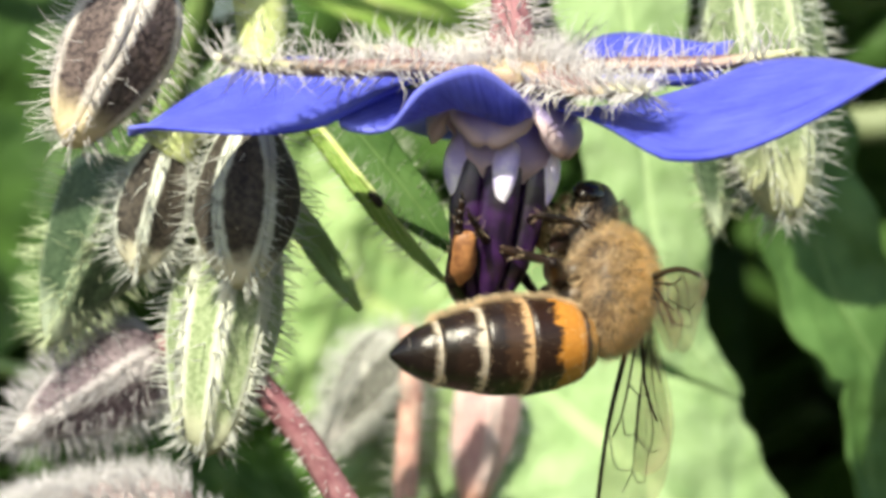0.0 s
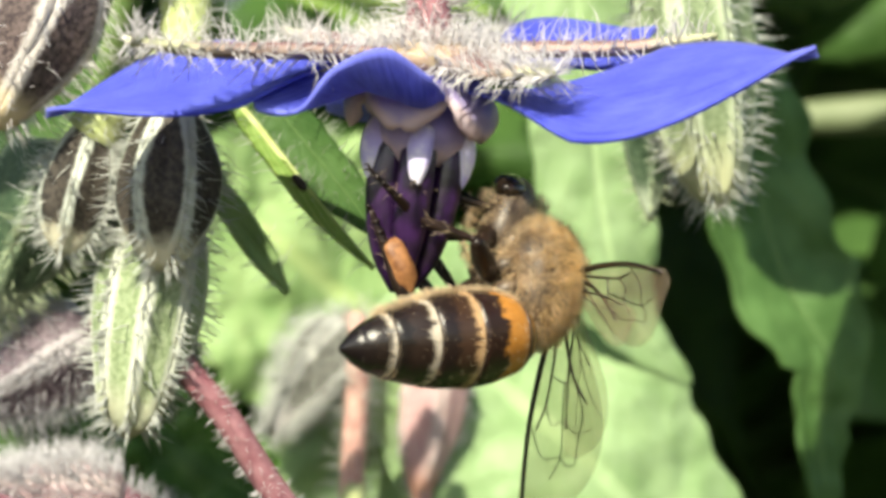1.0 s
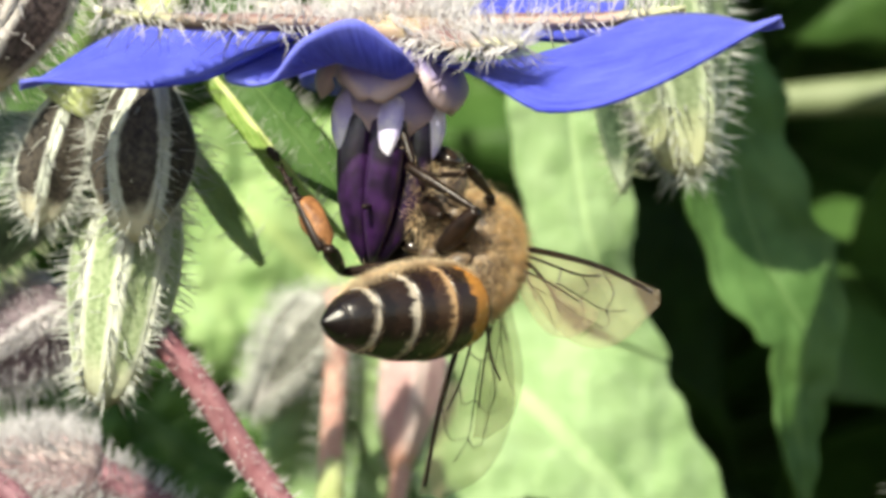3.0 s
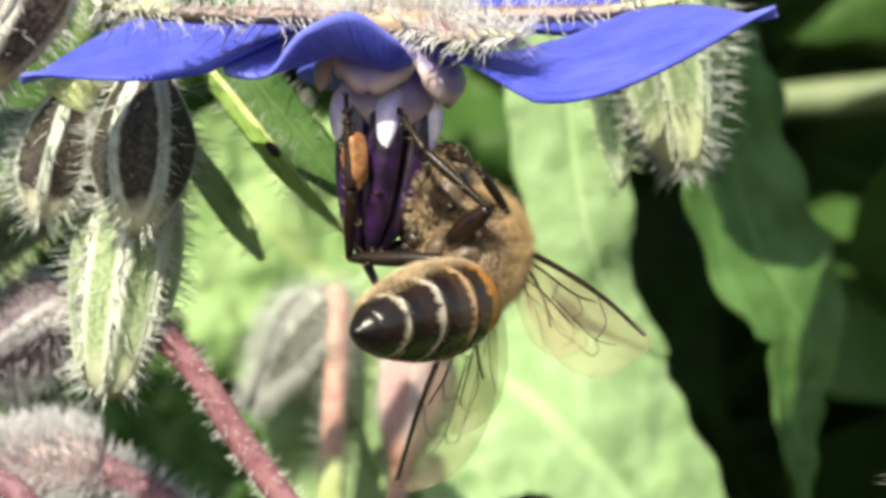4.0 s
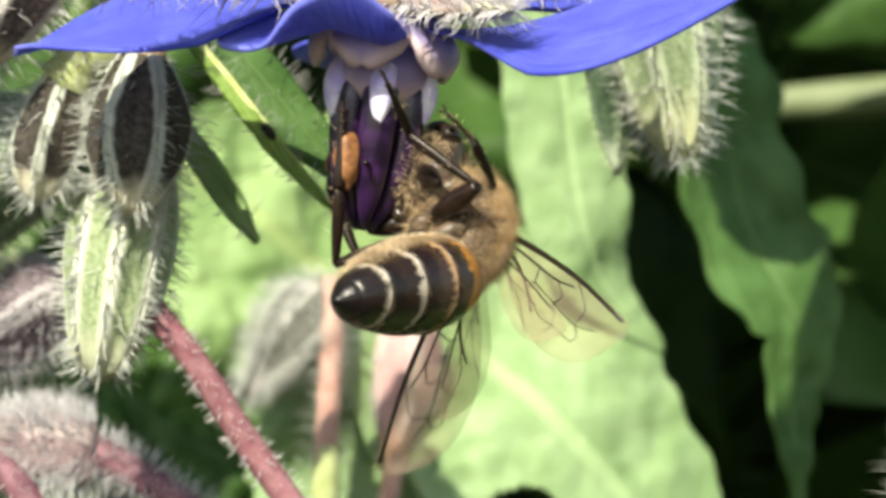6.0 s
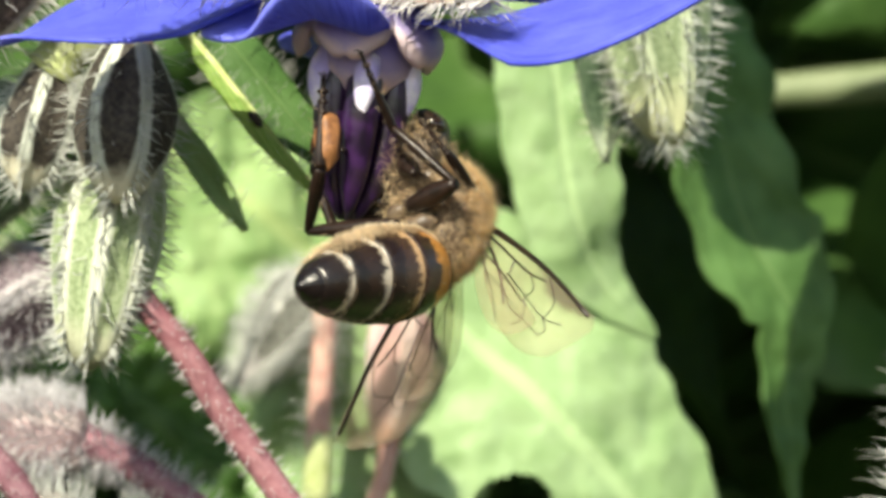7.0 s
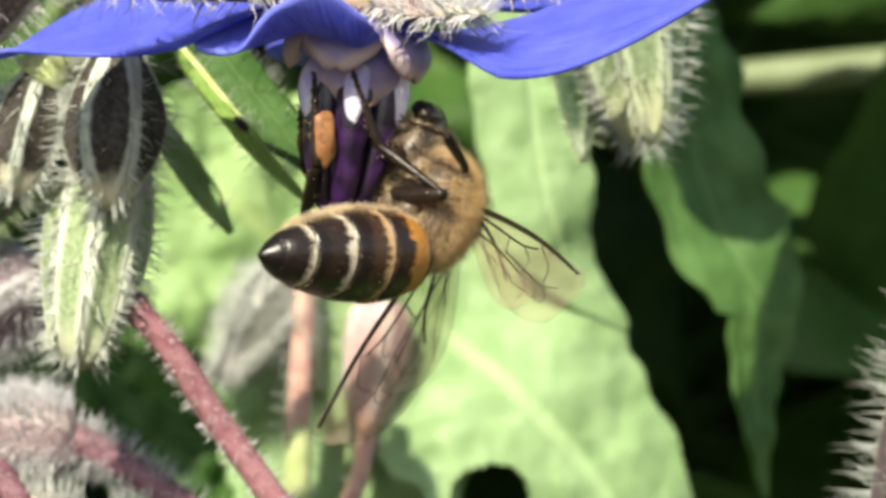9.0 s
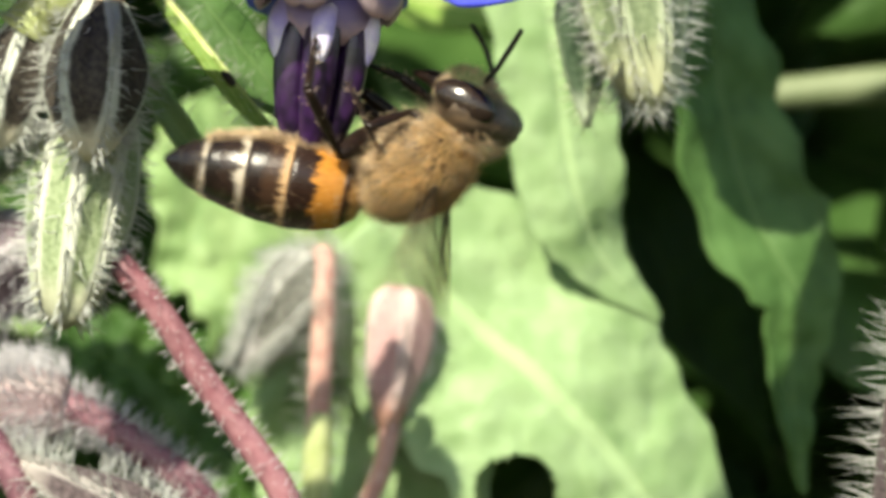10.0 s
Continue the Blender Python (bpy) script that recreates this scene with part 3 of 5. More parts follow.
def petal_geo(angle, length, width, rise, roll, bend, cup, twist, drop, wave, end=1.0):
    """A pointed petal in the flower's space; angle round the axis, rise and roll in degrees."""
    a = radians(angle)
    out, side, up = Vector((math.cos(a), math.sin(a), 0)), Vector((-math.sin(a), math.cos(a), 0)), Vector((0, 0, 1))

    def fn(u, v):
        s = 2 * v - 1
        w = width * (0.20 * (1 - u) + 0.92 * abs(math.sin(math.pi * end * u ** 1.2)) ** 1.3) * (1 - (1 - end) * 2.5 * max(0, u - 0.8) ** 1.5)
        r = 1.3 + (length - 1.3) * u
        z = -drop + math.tan(radians(rise)) * (r - 1.3) - bend * u * u * length
        th = radians(roll * min(1, u * 2.2) + twist * u)
        lift = cup * s * s * w + wave * width * math.sin(6 * u + 2.5 * s + angle) * u
        y = s * w * math.cos(th) - lift * math.sin(th)
        zz = s * w * math.sin(th) + lift * math.cos(th)
        return (out * r + side * y + up * (z + zz)) * MM
    g = Geo()
    shell(g, fn, 22, 12, 0.14 * MM)
    return g


# the petal turned to the viewer: its edge from one side to the other, about the flower's centre
FRONT_EDGE = [(-5.5, -2.2, -0.75), (-5.3, -3.2, -1.45), (-3.9, -4.2, -1.6), (-2.8, -4.8, -0.35), (-1.2, -5.0, 0.3), (0.0, -4.4, -0.4), (0.6, -3.0, -1.05)]


def front_petal_geo():
    edge = [Vector(q) for q in spline(FRONT_EDGE, 37)]

    def fn(u, v):
        k = v * 36
        i = min(int(k), 35)
        e = edge[i].lerp(edge[i + 1], k - i)
        root = Vector((-1.5 + 2.0 * v, -0.9 - 0.3 * math.sin(math.pi * v), -0.35))
        p = root.lerp(e, u)
        # the cupped part sags below its upturned edge
        p.z -= 1.35 * math.exp(-((v - 0.70) / 0.24) ** 2) * math.sin(math.pi * u ** 1.2) - 0.25 * math.sin(math.pi * u) * (1 - v)
        p.z += 0.05 * math.sin(9 * v + 4 * u) * u
        p.y += 0.10 * math.sin(26 * v) * u ** 3
        return p * MM
    g = Geo()
    shell(g, fn, 20, 36, 0.14 * MM)
    return g


def sepal_geo(angle, length, width, rise, bend):
    a = radians(angle)
    out, side, up = Vector((math.cos(a), math.sin(a), 0)), Vector((-math.sin(a), math.cos(a), 0)), Vector((0, 0, 1))

    def fn(u, v):
        s = 2 * v - 1
        w = width * (0.75 + 0.25 * math.sin(math.pi * u)) * (1 - u ** 5 * 0.95)
        r = 0.5 + (length - 0.5) * u
        z = 0.55 + math.tan(radians(rise)) * r - bend * u * u * length - 0.35 * s * s * w + 0.05 * math.sin(9 * u + angle)
        return (out * r + side * s * w + up * z) * MM
    return fn, out, side


def flower():
    rng = random.Random(11)
    root = thing("borage_flower", Matrix.Translation(W(*FLOWER_AT)), "blue nodding borage flower with five petals and dark anther cone", "flower")
    #          angle length width rise roll bend cup twist
    for row in PETALS:
        part("petal", petal_geo(*row), PETAL, root)
    part("petal", front_petal_geo(), PETAL, root)
    for angle, length, width, rise, bend, count in SEPALS:
        fn, out, side = sepal_geo(angle, length, width, rise, bend)
        g = Geo()
        shell(g, fn, 18, 6, 0.25 * MM)
        sep = part("sepal", g, SEPAL, root, "brownish green bristly sepal")
        h = Geo()
        for _ in range(count):
            u, v = rng.uniform(0.0, 1.0), rng.choice((0.02, 0.98, rng.uniform(0, 1)))
            p = fn(u, v)
            d = Vector((0, 0, 1)) * rng.uniform(0.3, 1.0) + side * (2 * v - 1) * rng.uniform(0.5, 1.3) + out * rng.uniform(-0.3, 0.5) + rand_dir(rng) * 0.3
            if v in (0.02, 0.98) and rng.random() < 0.45:
                d.z = -abs(d.z)
            hair(h, p, d, rng.uniform(0.6, 1.8) * MM, 0.032 * MM, rand_dir(rng) * 0.3)
        tagged(part("hairs", h, HAIR_PINK, sep), kind="stuff")
    # receptacle and stalk
    g = Geo()
    line, rad = tube(g, [Vector(p) * MM for p in ((0, 0, 0.1), (0.0, 0, 0.9), (0, 0, 2.4), (-0.15, 0.3, 5.0), (1.5, 1.5, 9), (6, 5, 15), (20, 16, 26), (42.5, 37.5, 34.5))],
                     [1.1 * MM, 0.85 * MM, 0.66 * MM, 0.64 * MM, 0.7 * MM, 0.8 * MM, 0.9 * MM, 0.9 * MM], 12, 60)
    ped = part("pedicel", g, STEM_RED, root, "crimson bristly flower stalk")
    h = Geo()
    stalk_hairs(h, line[:30], rad, 600, 1.4 * MM, 0.030 * MM, rng)
    stalk_hairs(h, line[:7], rad, 700, 1.9 * MM, 0.030 * MM, rng, 0.9)
    tagged(part("hairs", h, HAIR_PINK, ped), kind="stuff")
    g = Geo()
    spindle(g, [(-0.75 * MM, 1.0 * MM, 1.0 * MM, 0), (-0.45 * MM, 2.0 * MM, 2.0 * MM, 0), (0.0, 2.5 * MM, 2.5 * MM, 0), (0.4 * MM, 2.0 * MM, 2.0 * MM, 0), (0.75 * MM, 1.2 * MM, 1.2 * MM, 0)], 24)
    cal = part("calyx", g, CALYX, root, "brownish hairy calyx base", at=Matrix.Translation((0, 0, 0.15 * MM)) @ Matrix.Rotation(radians(90), 4, "Y"))
    h = Geo()
    for _ in range(420):
        a, r = rng.uniform(0, 6.283), rng.uniform(0.4, 2.4)
        p = Vector((-0.35, r * math.cos(a), r * math.sin(a))) * MM
        hair(h, p, Vector((-0.9, 0.6 * math.cos(a), 0.6 * math.sin(a))) + rand_dir(rng) * 0.5, rng.uniform(0.6, 1.6) * MM, 0.030 * MM, rand_dir(rng) * 0.3)
    tagged(part("hairs", h, HAIR_PINK, cal), kind="stuff")
    # white throat scales
    tilt = Matrix.Rotation(radians(7), 3, "Y")
    for k in range(5):
        a = radians(72 * k - 105)

        def fn(u, v, a=a):
            s = 2 * v - 1
            w = 1.45 * (1 - 0.45 * u ** 3)
            r = 1.75 + 0.70 * math.sin(u * 2.4) - 0.12 * s * s
            ang = a + s * w / 2.2
            z = -0.3 - 1.95 * u + 0.55 * s * s * u * u + 0.22 * math.exp(-(s / 0.22) ** 2) * u * u
            return tilt @ Vector((r * math.cos(ang), r * math.sin(ang), z)) * MM
        g = Geo()
        shell(g, fn, 10, 8, 0.22 * MM)
        part("throat_scale", g, CORONA, root, "white throat scale")
    g = Geo()
    spindle(g, [(0, 1.2 * MM, 1.2 * MM, 0), (0.8 * MM, 1.7 * MM, 1.7 * MM, 0), (1.9 * MM, 1.5 * MM, 1.5 * MM, 0), (2.6 * MM, 1.0 * MM, 1.0 * MM, 0)])
    part("throat", g, CORONA, root, "white throat of the flower", at=Matrix.Translation((0, 0, -0.55 * MM)) @ Matrix.Rotation(radians(97), 4, "Y"))
    # the cone of stamens
    for k in range(5):
        a = radians(72 * k - 86)
        o = Vector((math.cos(a), math.sin(a), 0))
        g = Geo()
        tube(g, [tilt @ (o * r + Vector((0, 0, z))) * MM for r, z in ((0.85, -1.8), (1.0, -2.9), (0.95, -4.4), (0.68, -6.1), (0.25, -7.3))],
             [0.5 * MM, 0.62 * MM, 0.62 * MM, 0.46 * MM, 0.10 * MM], 10, 14, 0.85)
        anther = part("anther", g, ANTHER, root, "near-black violet anther")
        g = Geo()
        tube(g, [tilt @ (o * r + Vector((0, 0, z))) * MM for r, z in ((1.25, -1.7), (1.5, -2.5), (1.5, -3.3), (1.38, -4.0))],
             [0.36 * MM, 0.46 * MM, 0.36 * MM, 0.08 * MM], 8, 12, 0.6)
        part("filament", g, FILAMENT, anther, "pale violet filament horn")
    return root


PETALS = [
    (189, 12.2, 2.7, -11, -26, 0.0, 0.08, 0, -0.55, 0.06),
    (-28, 13.4, 4.0, -4, 24, -0.13, -0.05, 0, 0.75, 0.05),
    (40, 10.0, 2.4, 13, 20, 0.0, 0.10, 0, 0.3, 0.06),
    (98, 9.5, 2.8, -3, 0, 0.04, 0.0, 0, 0.6, 0.06),
]
SEPALS = [
    (218, 11.3, 0.85, -1, 0.0, 420),
    (-57, 7.2, 0.95, -9, 0.0, 420),
    (5, 9.4, 0.85, 3, 0.0, 230),
    (75, 9.0, 0.85, 8, 0.0, 200),
    (128, 8.5, 0.8, 8, 0.0, 180),
]
blossom = flower()


# ---- buds ----
def buds():
    bud((-9.7, 3.2, 8.9), (-12.4, 3.0, 3.4), 1.75, BUD_BROWN, "brown striped bud with pale hairy ribs beside the flower", 30, 420, 1.2, HAIR_PINK, seed=21, blunt=0.75, point=0.75,
        pedicel=[(-9.2, 3.4, 10.2), (-8.2, 4, 12.5), (-6.9, 4.6, 12.4)], ped_r=0.55, ped_mat=STEM_RED)
    bud((-6.3, 3.5, 4.1), (-6.75, 3.5, -1.3), 1.62, BUD_DARK, "black striped seed calyx with white hairy ribs", 59, 420, 1.15, HAIR, seed=22, point=0.85,
        pedicel=[(-6.2, 3.6, 4.9), (-6.1, 3.7, 5.6)], ped_r=0.62, ped_mat=PEDICEL_PEACH, blunt=1.12, ped_hairs=200, faces=6)
    bud((-9.14, 5.0, 3.5), (-10.33, 5.0, -0.8), 1.28, BUD_DARK, "black striped seed calyx with pale ribs behind its neighbour", 30, 400, 1.1, HAIR, seed=23, point=0.85,
        pedicel=[(-8.7, 4.9, 4.0), (-7.6, 4.5, 4.6), (-6.6, 4.0, 5.4)], ped_r=0.85, ped_mat=STEM_YELLOW, blunt=1.1, ped_hairs=220, faces=6)
    bud((-6.9, 6.0, 1.0), (-8.2, 6.0, -7.0), 1.75, BUD_GREEN, "long pale green bud with white ridges and bristles", 18, 520, 0.95, HAIR, seed=24, face_hairs=0.08,
        pedicel=[(-6.7, 5.8, 2.4), (-6.4, 5.2, 4.2), (-6.0, 4.2, 6.2)], ped_r=0.5, ped_mat=STEM_YELLOW, point=0.55, blunt=0.85, hair_r=0.042, faces=8)
    bud((-10.9, 11.5, 2.9), (-14.2, 12.0, -3.4), 2.1, BUD_GREY, "dull green hairy bud, its half shade put into the colour", 30, 420, 1.2, HAIR_GREEN, seed=25, face_hairs=0.2,
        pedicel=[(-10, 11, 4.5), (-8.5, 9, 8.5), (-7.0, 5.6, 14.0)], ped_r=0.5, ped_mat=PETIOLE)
    bud((-10.2, 13.5, -3.6), (-15.8, 14.0, -7.0), 1.75, BUD_MAUVE, "mauve grey bud wrapped in white down", 30, 1500, 1.15, HAIR_ASH, seed=26, face_hairs=0.35,
        pedicel=[(-9.2, 12.4, -3.2), (-8.0, 9.6, -3.2), (-6.9, 6.9, -4.0)], ped_r=0.5, ped_mat=STEM_RED)
    grey = bud((-1.72, 31.10, -3.81), (-5.08, 30.60, -8.39), 1.38, BUD_ASH, "grey downy bud nodding on a pink stalk", 0, 1500, 1.2, HAIR, seed=27, face_hairs=0.14, hair_r=0.023, halo=HAIR,
        pedicel=[(-1.44, 30.70, -3.71), (-1.34, 30.10, -4.68), (-1.50, 30.10, -8.58), (-1.82, 30.10, -15.10), (-1.60, 28.00, -40.00), (-2.00, 36.00, -200.00), (-2.00, 40.00, -401.00)], ped_r=0.52, ped_mat=STEM_CORAL, ped_hairs=800)
    # its stalk is yellow-green below
    back, g = grey.matrix_basis.inverted(), Geo()
    tube(g, [back @ W(*q) for q in ((-1.52, 30.10, -10.4), (-1.60, 30.10, -11.6), (-1.72, 30.10, -15.0), (-1.65, 30.3, -40.0))], [0.53 * MM, 0.60 * MM, 0.66 * MM, 0.7 * MM], 10)
    part("lower_stalk", g, STEM_YELLOW, grey, "yellow-green lower stalk")
    bud((1.99, 31.80, -5.06), (1.16, 31.80, -11.31), 1.40, BUD_PINK, "pink upright bud with pale streaks on a coral stalk", 20, 240, 0.6, HAIR_PINK, seed=28, blunt=0.62, point=0.8,
        pedicel=[(1.11, 31.80, -12.41), (0.13, 31.80, -15.28), (-1.01, 31.70, -26.05), (-2.00, 37.00, -120.00), (-2.00, 39.00, -200.00)], ped_r=0.42, ped_mat=STEM_CORAL)
    bud((11.00, 13.00, 10.78), (12.50, 12.50, 0.95), 2.1, BUD_SAGE, "pale green bristly bud hanging behind the petal", 0, 640, 1.2, HAIR, seed=29, face_hairs=0.4, faces=7,
        pedicel=[(10.70, 13.4, 12.28), (14, 16, 20), (27, 25, 30), (44.8, 38, 38.5)], ped_r=0.6, point=0.6, blunt=0.8, hair_r=0.036)
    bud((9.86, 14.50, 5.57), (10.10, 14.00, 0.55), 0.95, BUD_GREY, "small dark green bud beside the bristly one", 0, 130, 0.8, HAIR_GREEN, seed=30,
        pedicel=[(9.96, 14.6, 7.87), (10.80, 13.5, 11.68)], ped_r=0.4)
    bud((22.5, 9.5, -16.5), (22.4, 9.0, -4.7), 2.2, BUD_PLUM, "dark plum bud with long white bristles", 0, 560, 1.7, HAIR, seed=31, face_hairs=0.3, spread=0.18,
        pedicel=[(22.5, 9.6, -18), (22.5, 10, -30), (22, 14, -150), (24, 20, -401)], ped_r=0.6, ped_mat=STEM_PLUM, hair_r=0.021)
    bud((-8.9, 12.0, -9.9), (-15.5, 12.5, -9.4), 1.4, BUD_DUSK, "downy grey bud on a plum-coloured stalk", 0, 4200, 1.15, HAIR_ASH, seed=32, face_hairs=0.85, hair_r=0.022,
        pedicel=[(-8.0, 12, -10.3), (-6.0, 12, -11.6), (-4.1, 12.3, -13.3), (-2.8, 14, -18.3), (-2.2, 20, -40), (-2.0, 28, -130)], ped_r=0.64, ped_mat=STEM_PLUM, ped_hairs=1100)
    bud((-4.5, 9.0, -15.0), (-10.6, 9.6, -11.6), 1.3, BUD_PLUM, "small dark bud bristling with stiff white hairs", 0, 380, 1.3, HAIR, seed=33,
        pedicel=[(-3.6, 9, -15.8), (-2.2, 10, -24), (-1.5, 20, -150), (-1.6, 24, -401)], ped_r=0.5, ped_mat=STEM_PLUM)


buds()
stalk("red_stem", [(-7.6, 8.4, -3.0), (-6.9, 6.9, -3.9), (-6.0, 6.1, -4.9), (-4.8, 6.4, -6.4), (-3.4, 7.2, -8.7), (-1.9, 7.8, -10.9), (-0.5, 8.2, -13.2), (0.4, 9, -20), (-1, 20, -150), (-1.2, 24, -401)],
      [0.4, 0.48, 0.5, 0.5, 0.52, 0.52, 0.55, 0.7, 1.6, 2.2], STEM_RED, "crimson arching stem set with short white bristles", 800, 0.5, HAIR_PINK, seed=41, steps=90)
stalk("plum_stem", [(-22, 10, -9.5), (-16, 9.7, -9.5), (-12.7, 9.5, -9.9), (-11.4, 9.5, -11.0), (-10.2, 9.5, -13.0), (-9.0, 10.6, -17), (-5, 16, -60), (-3, 22, -401)],
      [0.4, 0.45, 0.5, 0.55, 0.55, 0.6, 1.0, 1.5], STEM_PLUM, "plum red hairy stem low in the plant", 260, 0.8, HAIR_PINK, seed=42, steps=60)


# ---- leaves ----
def leaves():
    leaf([(-6.17, 6.40, 6.96), (-5.07, 6.50, 5.16), (-3.57, 6.40, 3.36), (-2.17, 6.20, 1.61), (-0.87, 6.40, 0.06), (0.22, 6.80, -1.24)], [0.2, 0.35, 0.5, 0.55, 0.4, 0.08], (-0.25, -0.80, 0.55), LEAF_LIME,
         "fresh green leaf with a yellow midrib", cup=0.05, wave=0.07, seed=51, hairs=120, lean=0.06, rib=0.2, stem=[(-6.17, 6.40, 6.96), (-6.58, 5.60, 9.48), (-6.70, 4.70, 12.00)])
    # turned-away half of the fresh leaf, its shade put into a darker green
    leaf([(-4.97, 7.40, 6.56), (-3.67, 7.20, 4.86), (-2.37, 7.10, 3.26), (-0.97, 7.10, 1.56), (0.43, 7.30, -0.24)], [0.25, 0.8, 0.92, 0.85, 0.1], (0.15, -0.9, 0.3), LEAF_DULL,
         "shaded half of the fresh leaf, in darker green, fringed with fine hairs", cup=-0.15, wave=0.04, seed=63, hairs=150, stem=[(-4.97, 7.40, 6.56), (-5.88, 6.60, 9.37), (-6.60, 5.40, 12.60)])
    # lighter green than the leaf's own, to make up for the shade here
    leaf([(-6.27, 9.20, 2.76), (-5.27, 9.00, 1.26), (-3.97, 9.00, -0.54), (-2.87, 9.00, -2.14)], [0.2, 0.45, 0.45, 0.08], (0.0, -0.85, 0.45), LEAF_FRESH,
         "narrow young leaf, in a lighter green to offset its shade", fold=0.3, seed=52, hairs=60, stem=[(-6.27, 9.20, 2.76), (-6.7, 7.0, 4.6), (-6.2, 4.6, 6.2)])
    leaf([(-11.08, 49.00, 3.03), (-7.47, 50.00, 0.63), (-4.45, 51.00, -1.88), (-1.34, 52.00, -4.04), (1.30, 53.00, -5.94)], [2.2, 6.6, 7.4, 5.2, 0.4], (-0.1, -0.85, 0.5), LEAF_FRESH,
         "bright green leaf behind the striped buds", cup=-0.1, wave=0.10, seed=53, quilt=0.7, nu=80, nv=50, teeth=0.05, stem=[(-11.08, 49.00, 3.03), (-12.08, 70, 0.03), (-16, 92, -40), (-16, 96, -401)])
    leaf([(7.66, 33.20, 11.54), (8.50, 33.20, 4.59), (9.35, 33.60, -1.14), (10.36, 34.60, -3.56), (12.93, 36.20, -6.48)], [3.0, 2.65, 2.35, 1.6, 0.15], (0.15, -0.9, 0.4), LEAF_PALE,
         "large pale green leaf with a pointed tip", cup=-0.1, wave=0.06, seed=54, quilt=0.22, nu=80, nv=40, stem=[(7.67, 34.00, 11.62), (3, 36, 28), (-20, 30, 36), (-47, 18, 40)])
    leaf([(0.59, 33.20, -1.80), (4.50, 33.70, -6.21), (8.20, 33.20, -9.61), (11.51, 33.70, -13.22), (14.51, 36.20, -19.02), (16.02, 40.20, -25.03)], [3.6, 6.2, 6.3, 4.9, 2.7, 0.4], (0.0, -0.85, 0.55), LEAF_PALE,
         "broad pale green borage leaf with a hole", cup=-0.12, wave=0.08, seed=55, quilt=0.28, lean=1.02, hole=(0.485, 0.84, 0.125), nu=110, nv=90, stem=[(0.59, 33.20, -1.80), (-0.01, 47.20, -6.80), (-3.4, 84, -60), (-4.4, 92, -401)])
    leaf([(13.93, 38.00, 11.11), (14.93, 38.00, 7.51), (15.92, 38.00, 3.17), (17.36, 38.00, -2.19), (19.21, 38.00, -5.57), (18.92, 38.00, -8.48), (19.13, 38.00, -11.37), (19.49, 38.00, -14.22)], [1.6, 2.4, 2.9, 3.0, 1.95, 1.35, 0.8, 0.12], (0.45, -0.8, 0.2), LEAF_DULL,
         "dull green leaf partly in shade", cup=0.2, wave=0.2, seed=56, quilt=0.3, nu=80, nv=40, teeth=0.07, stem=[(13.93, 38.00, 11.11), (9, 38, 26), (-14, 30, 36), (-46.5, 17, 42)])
    # unseen leaf, placed to cast the shadow edge on the dull leaf
    leaf([(4, 21, 34), (8, 20.5, 28), (11, 20, 21), (12.5, 20, 16), (13, 20, 13.5)], [2.5, 5.0, 5.6, 3.6, 0.4], (0.1, -0.55, 0.8), LEAF_MID,
         "green leaf overhead that shades the growth below", seed=64, stem=[(4, 21, 34), (-6, 23, 41), (-24, 24, 46), (-46, 16.5, 47)])
    # out-of-view leaf, added to block sun from the growth behind
    leaf([(-2, 44, 19), (8, 45, 20), (20, 46, 21), (34, 46, 20), (46, 46, 17)], [2.5, 5.0, 5.5, 5.0, 0.8], (-0.2, -0.7, 0.65), LEAF_MID,
         "unseen broad green leaf overhead, added to shade the thicket behind", seed=65, stem=[(-2, 44, 19), (-14, 40, 30), (-30, 30, 39), (-46, 16.5, 44)])
    leaf([(-3.9, 33.9, -3.9), (-1.7, 33.9, -7.2), (0.4, 33.9, -11.0), (2.2, 34.4, -16.5)], [1.2, 4.0, 5.8, 3.0], (-0.1, -0.85, 0.5), LEAF_PALE,
         "light green leaf low behind the pink bud", cup=0.1, wave=0.12, seed=57, quilt=0.4, nu=60, nv=40, stem=[(-3.9, 33.9, -3.9), (-4.97, 52, -9.06), (-8.4, 84, -60), (-9.4, 92, -401)])
    # this leaf and the next carry their shade in the dark green
    leaf([(-16.53, 48.00, -6.81), (-10.84, 48.00, -10.22), (-4.59, 48.00, -14.20), (0.54, 49.00, -18.17)], [1.5, 4.2, 4.8, 1.0], (-0.1, -0.6, 0.8), LEAF_SHADED,
         "green leaf low behind the red stem, coloured dark for shade", cup=0.2, wave=0.15, seed=59, quilt=1.6, nu=80, nv=50, teeth=0.08, stem=[(-16.53, 48.00, -6.81), (-26, 52, -6), (-53.5, 25, -40)])
    leaf([(-21.51, 55.00, 14.19), (-19.19, 55.00, 8.40), (-20.35, 55.00, 1.45), (-22.67, 55.00, -5.49)], [1.6, 3.9, 3.9, 0.5], (0.2, -0.8, 0.5), LEAF_SHADED,
         "green leaf beside the striped buds, coloured dark for shade", seed=60, stem=[(-21.51, 55.00, 14.19), (-32, 46, 24), (-48.5, 19, 24)])
    leaf([(15.9, 82.0, 16.5), (21.5, 80.9, 15.1), (29.2, 79.8, 13.5), (38.1, 79.8, 11.5), (45.9, 80.9, 9.3)], [1.1, 2.9, 3.3, 2.9, 0.4], (0.0, -0.75, 0.65), LEAF_MID,
         "mid green leaf above the pale dry stem", wave=0.2, seed=66, quilt=1.0, nu=60, nv=30, teeth=0.06, stem=[(15.9, 82.0, 16.5), (6, 84, 24), (-20, 50, 34), (-46.5, 17, 43)])
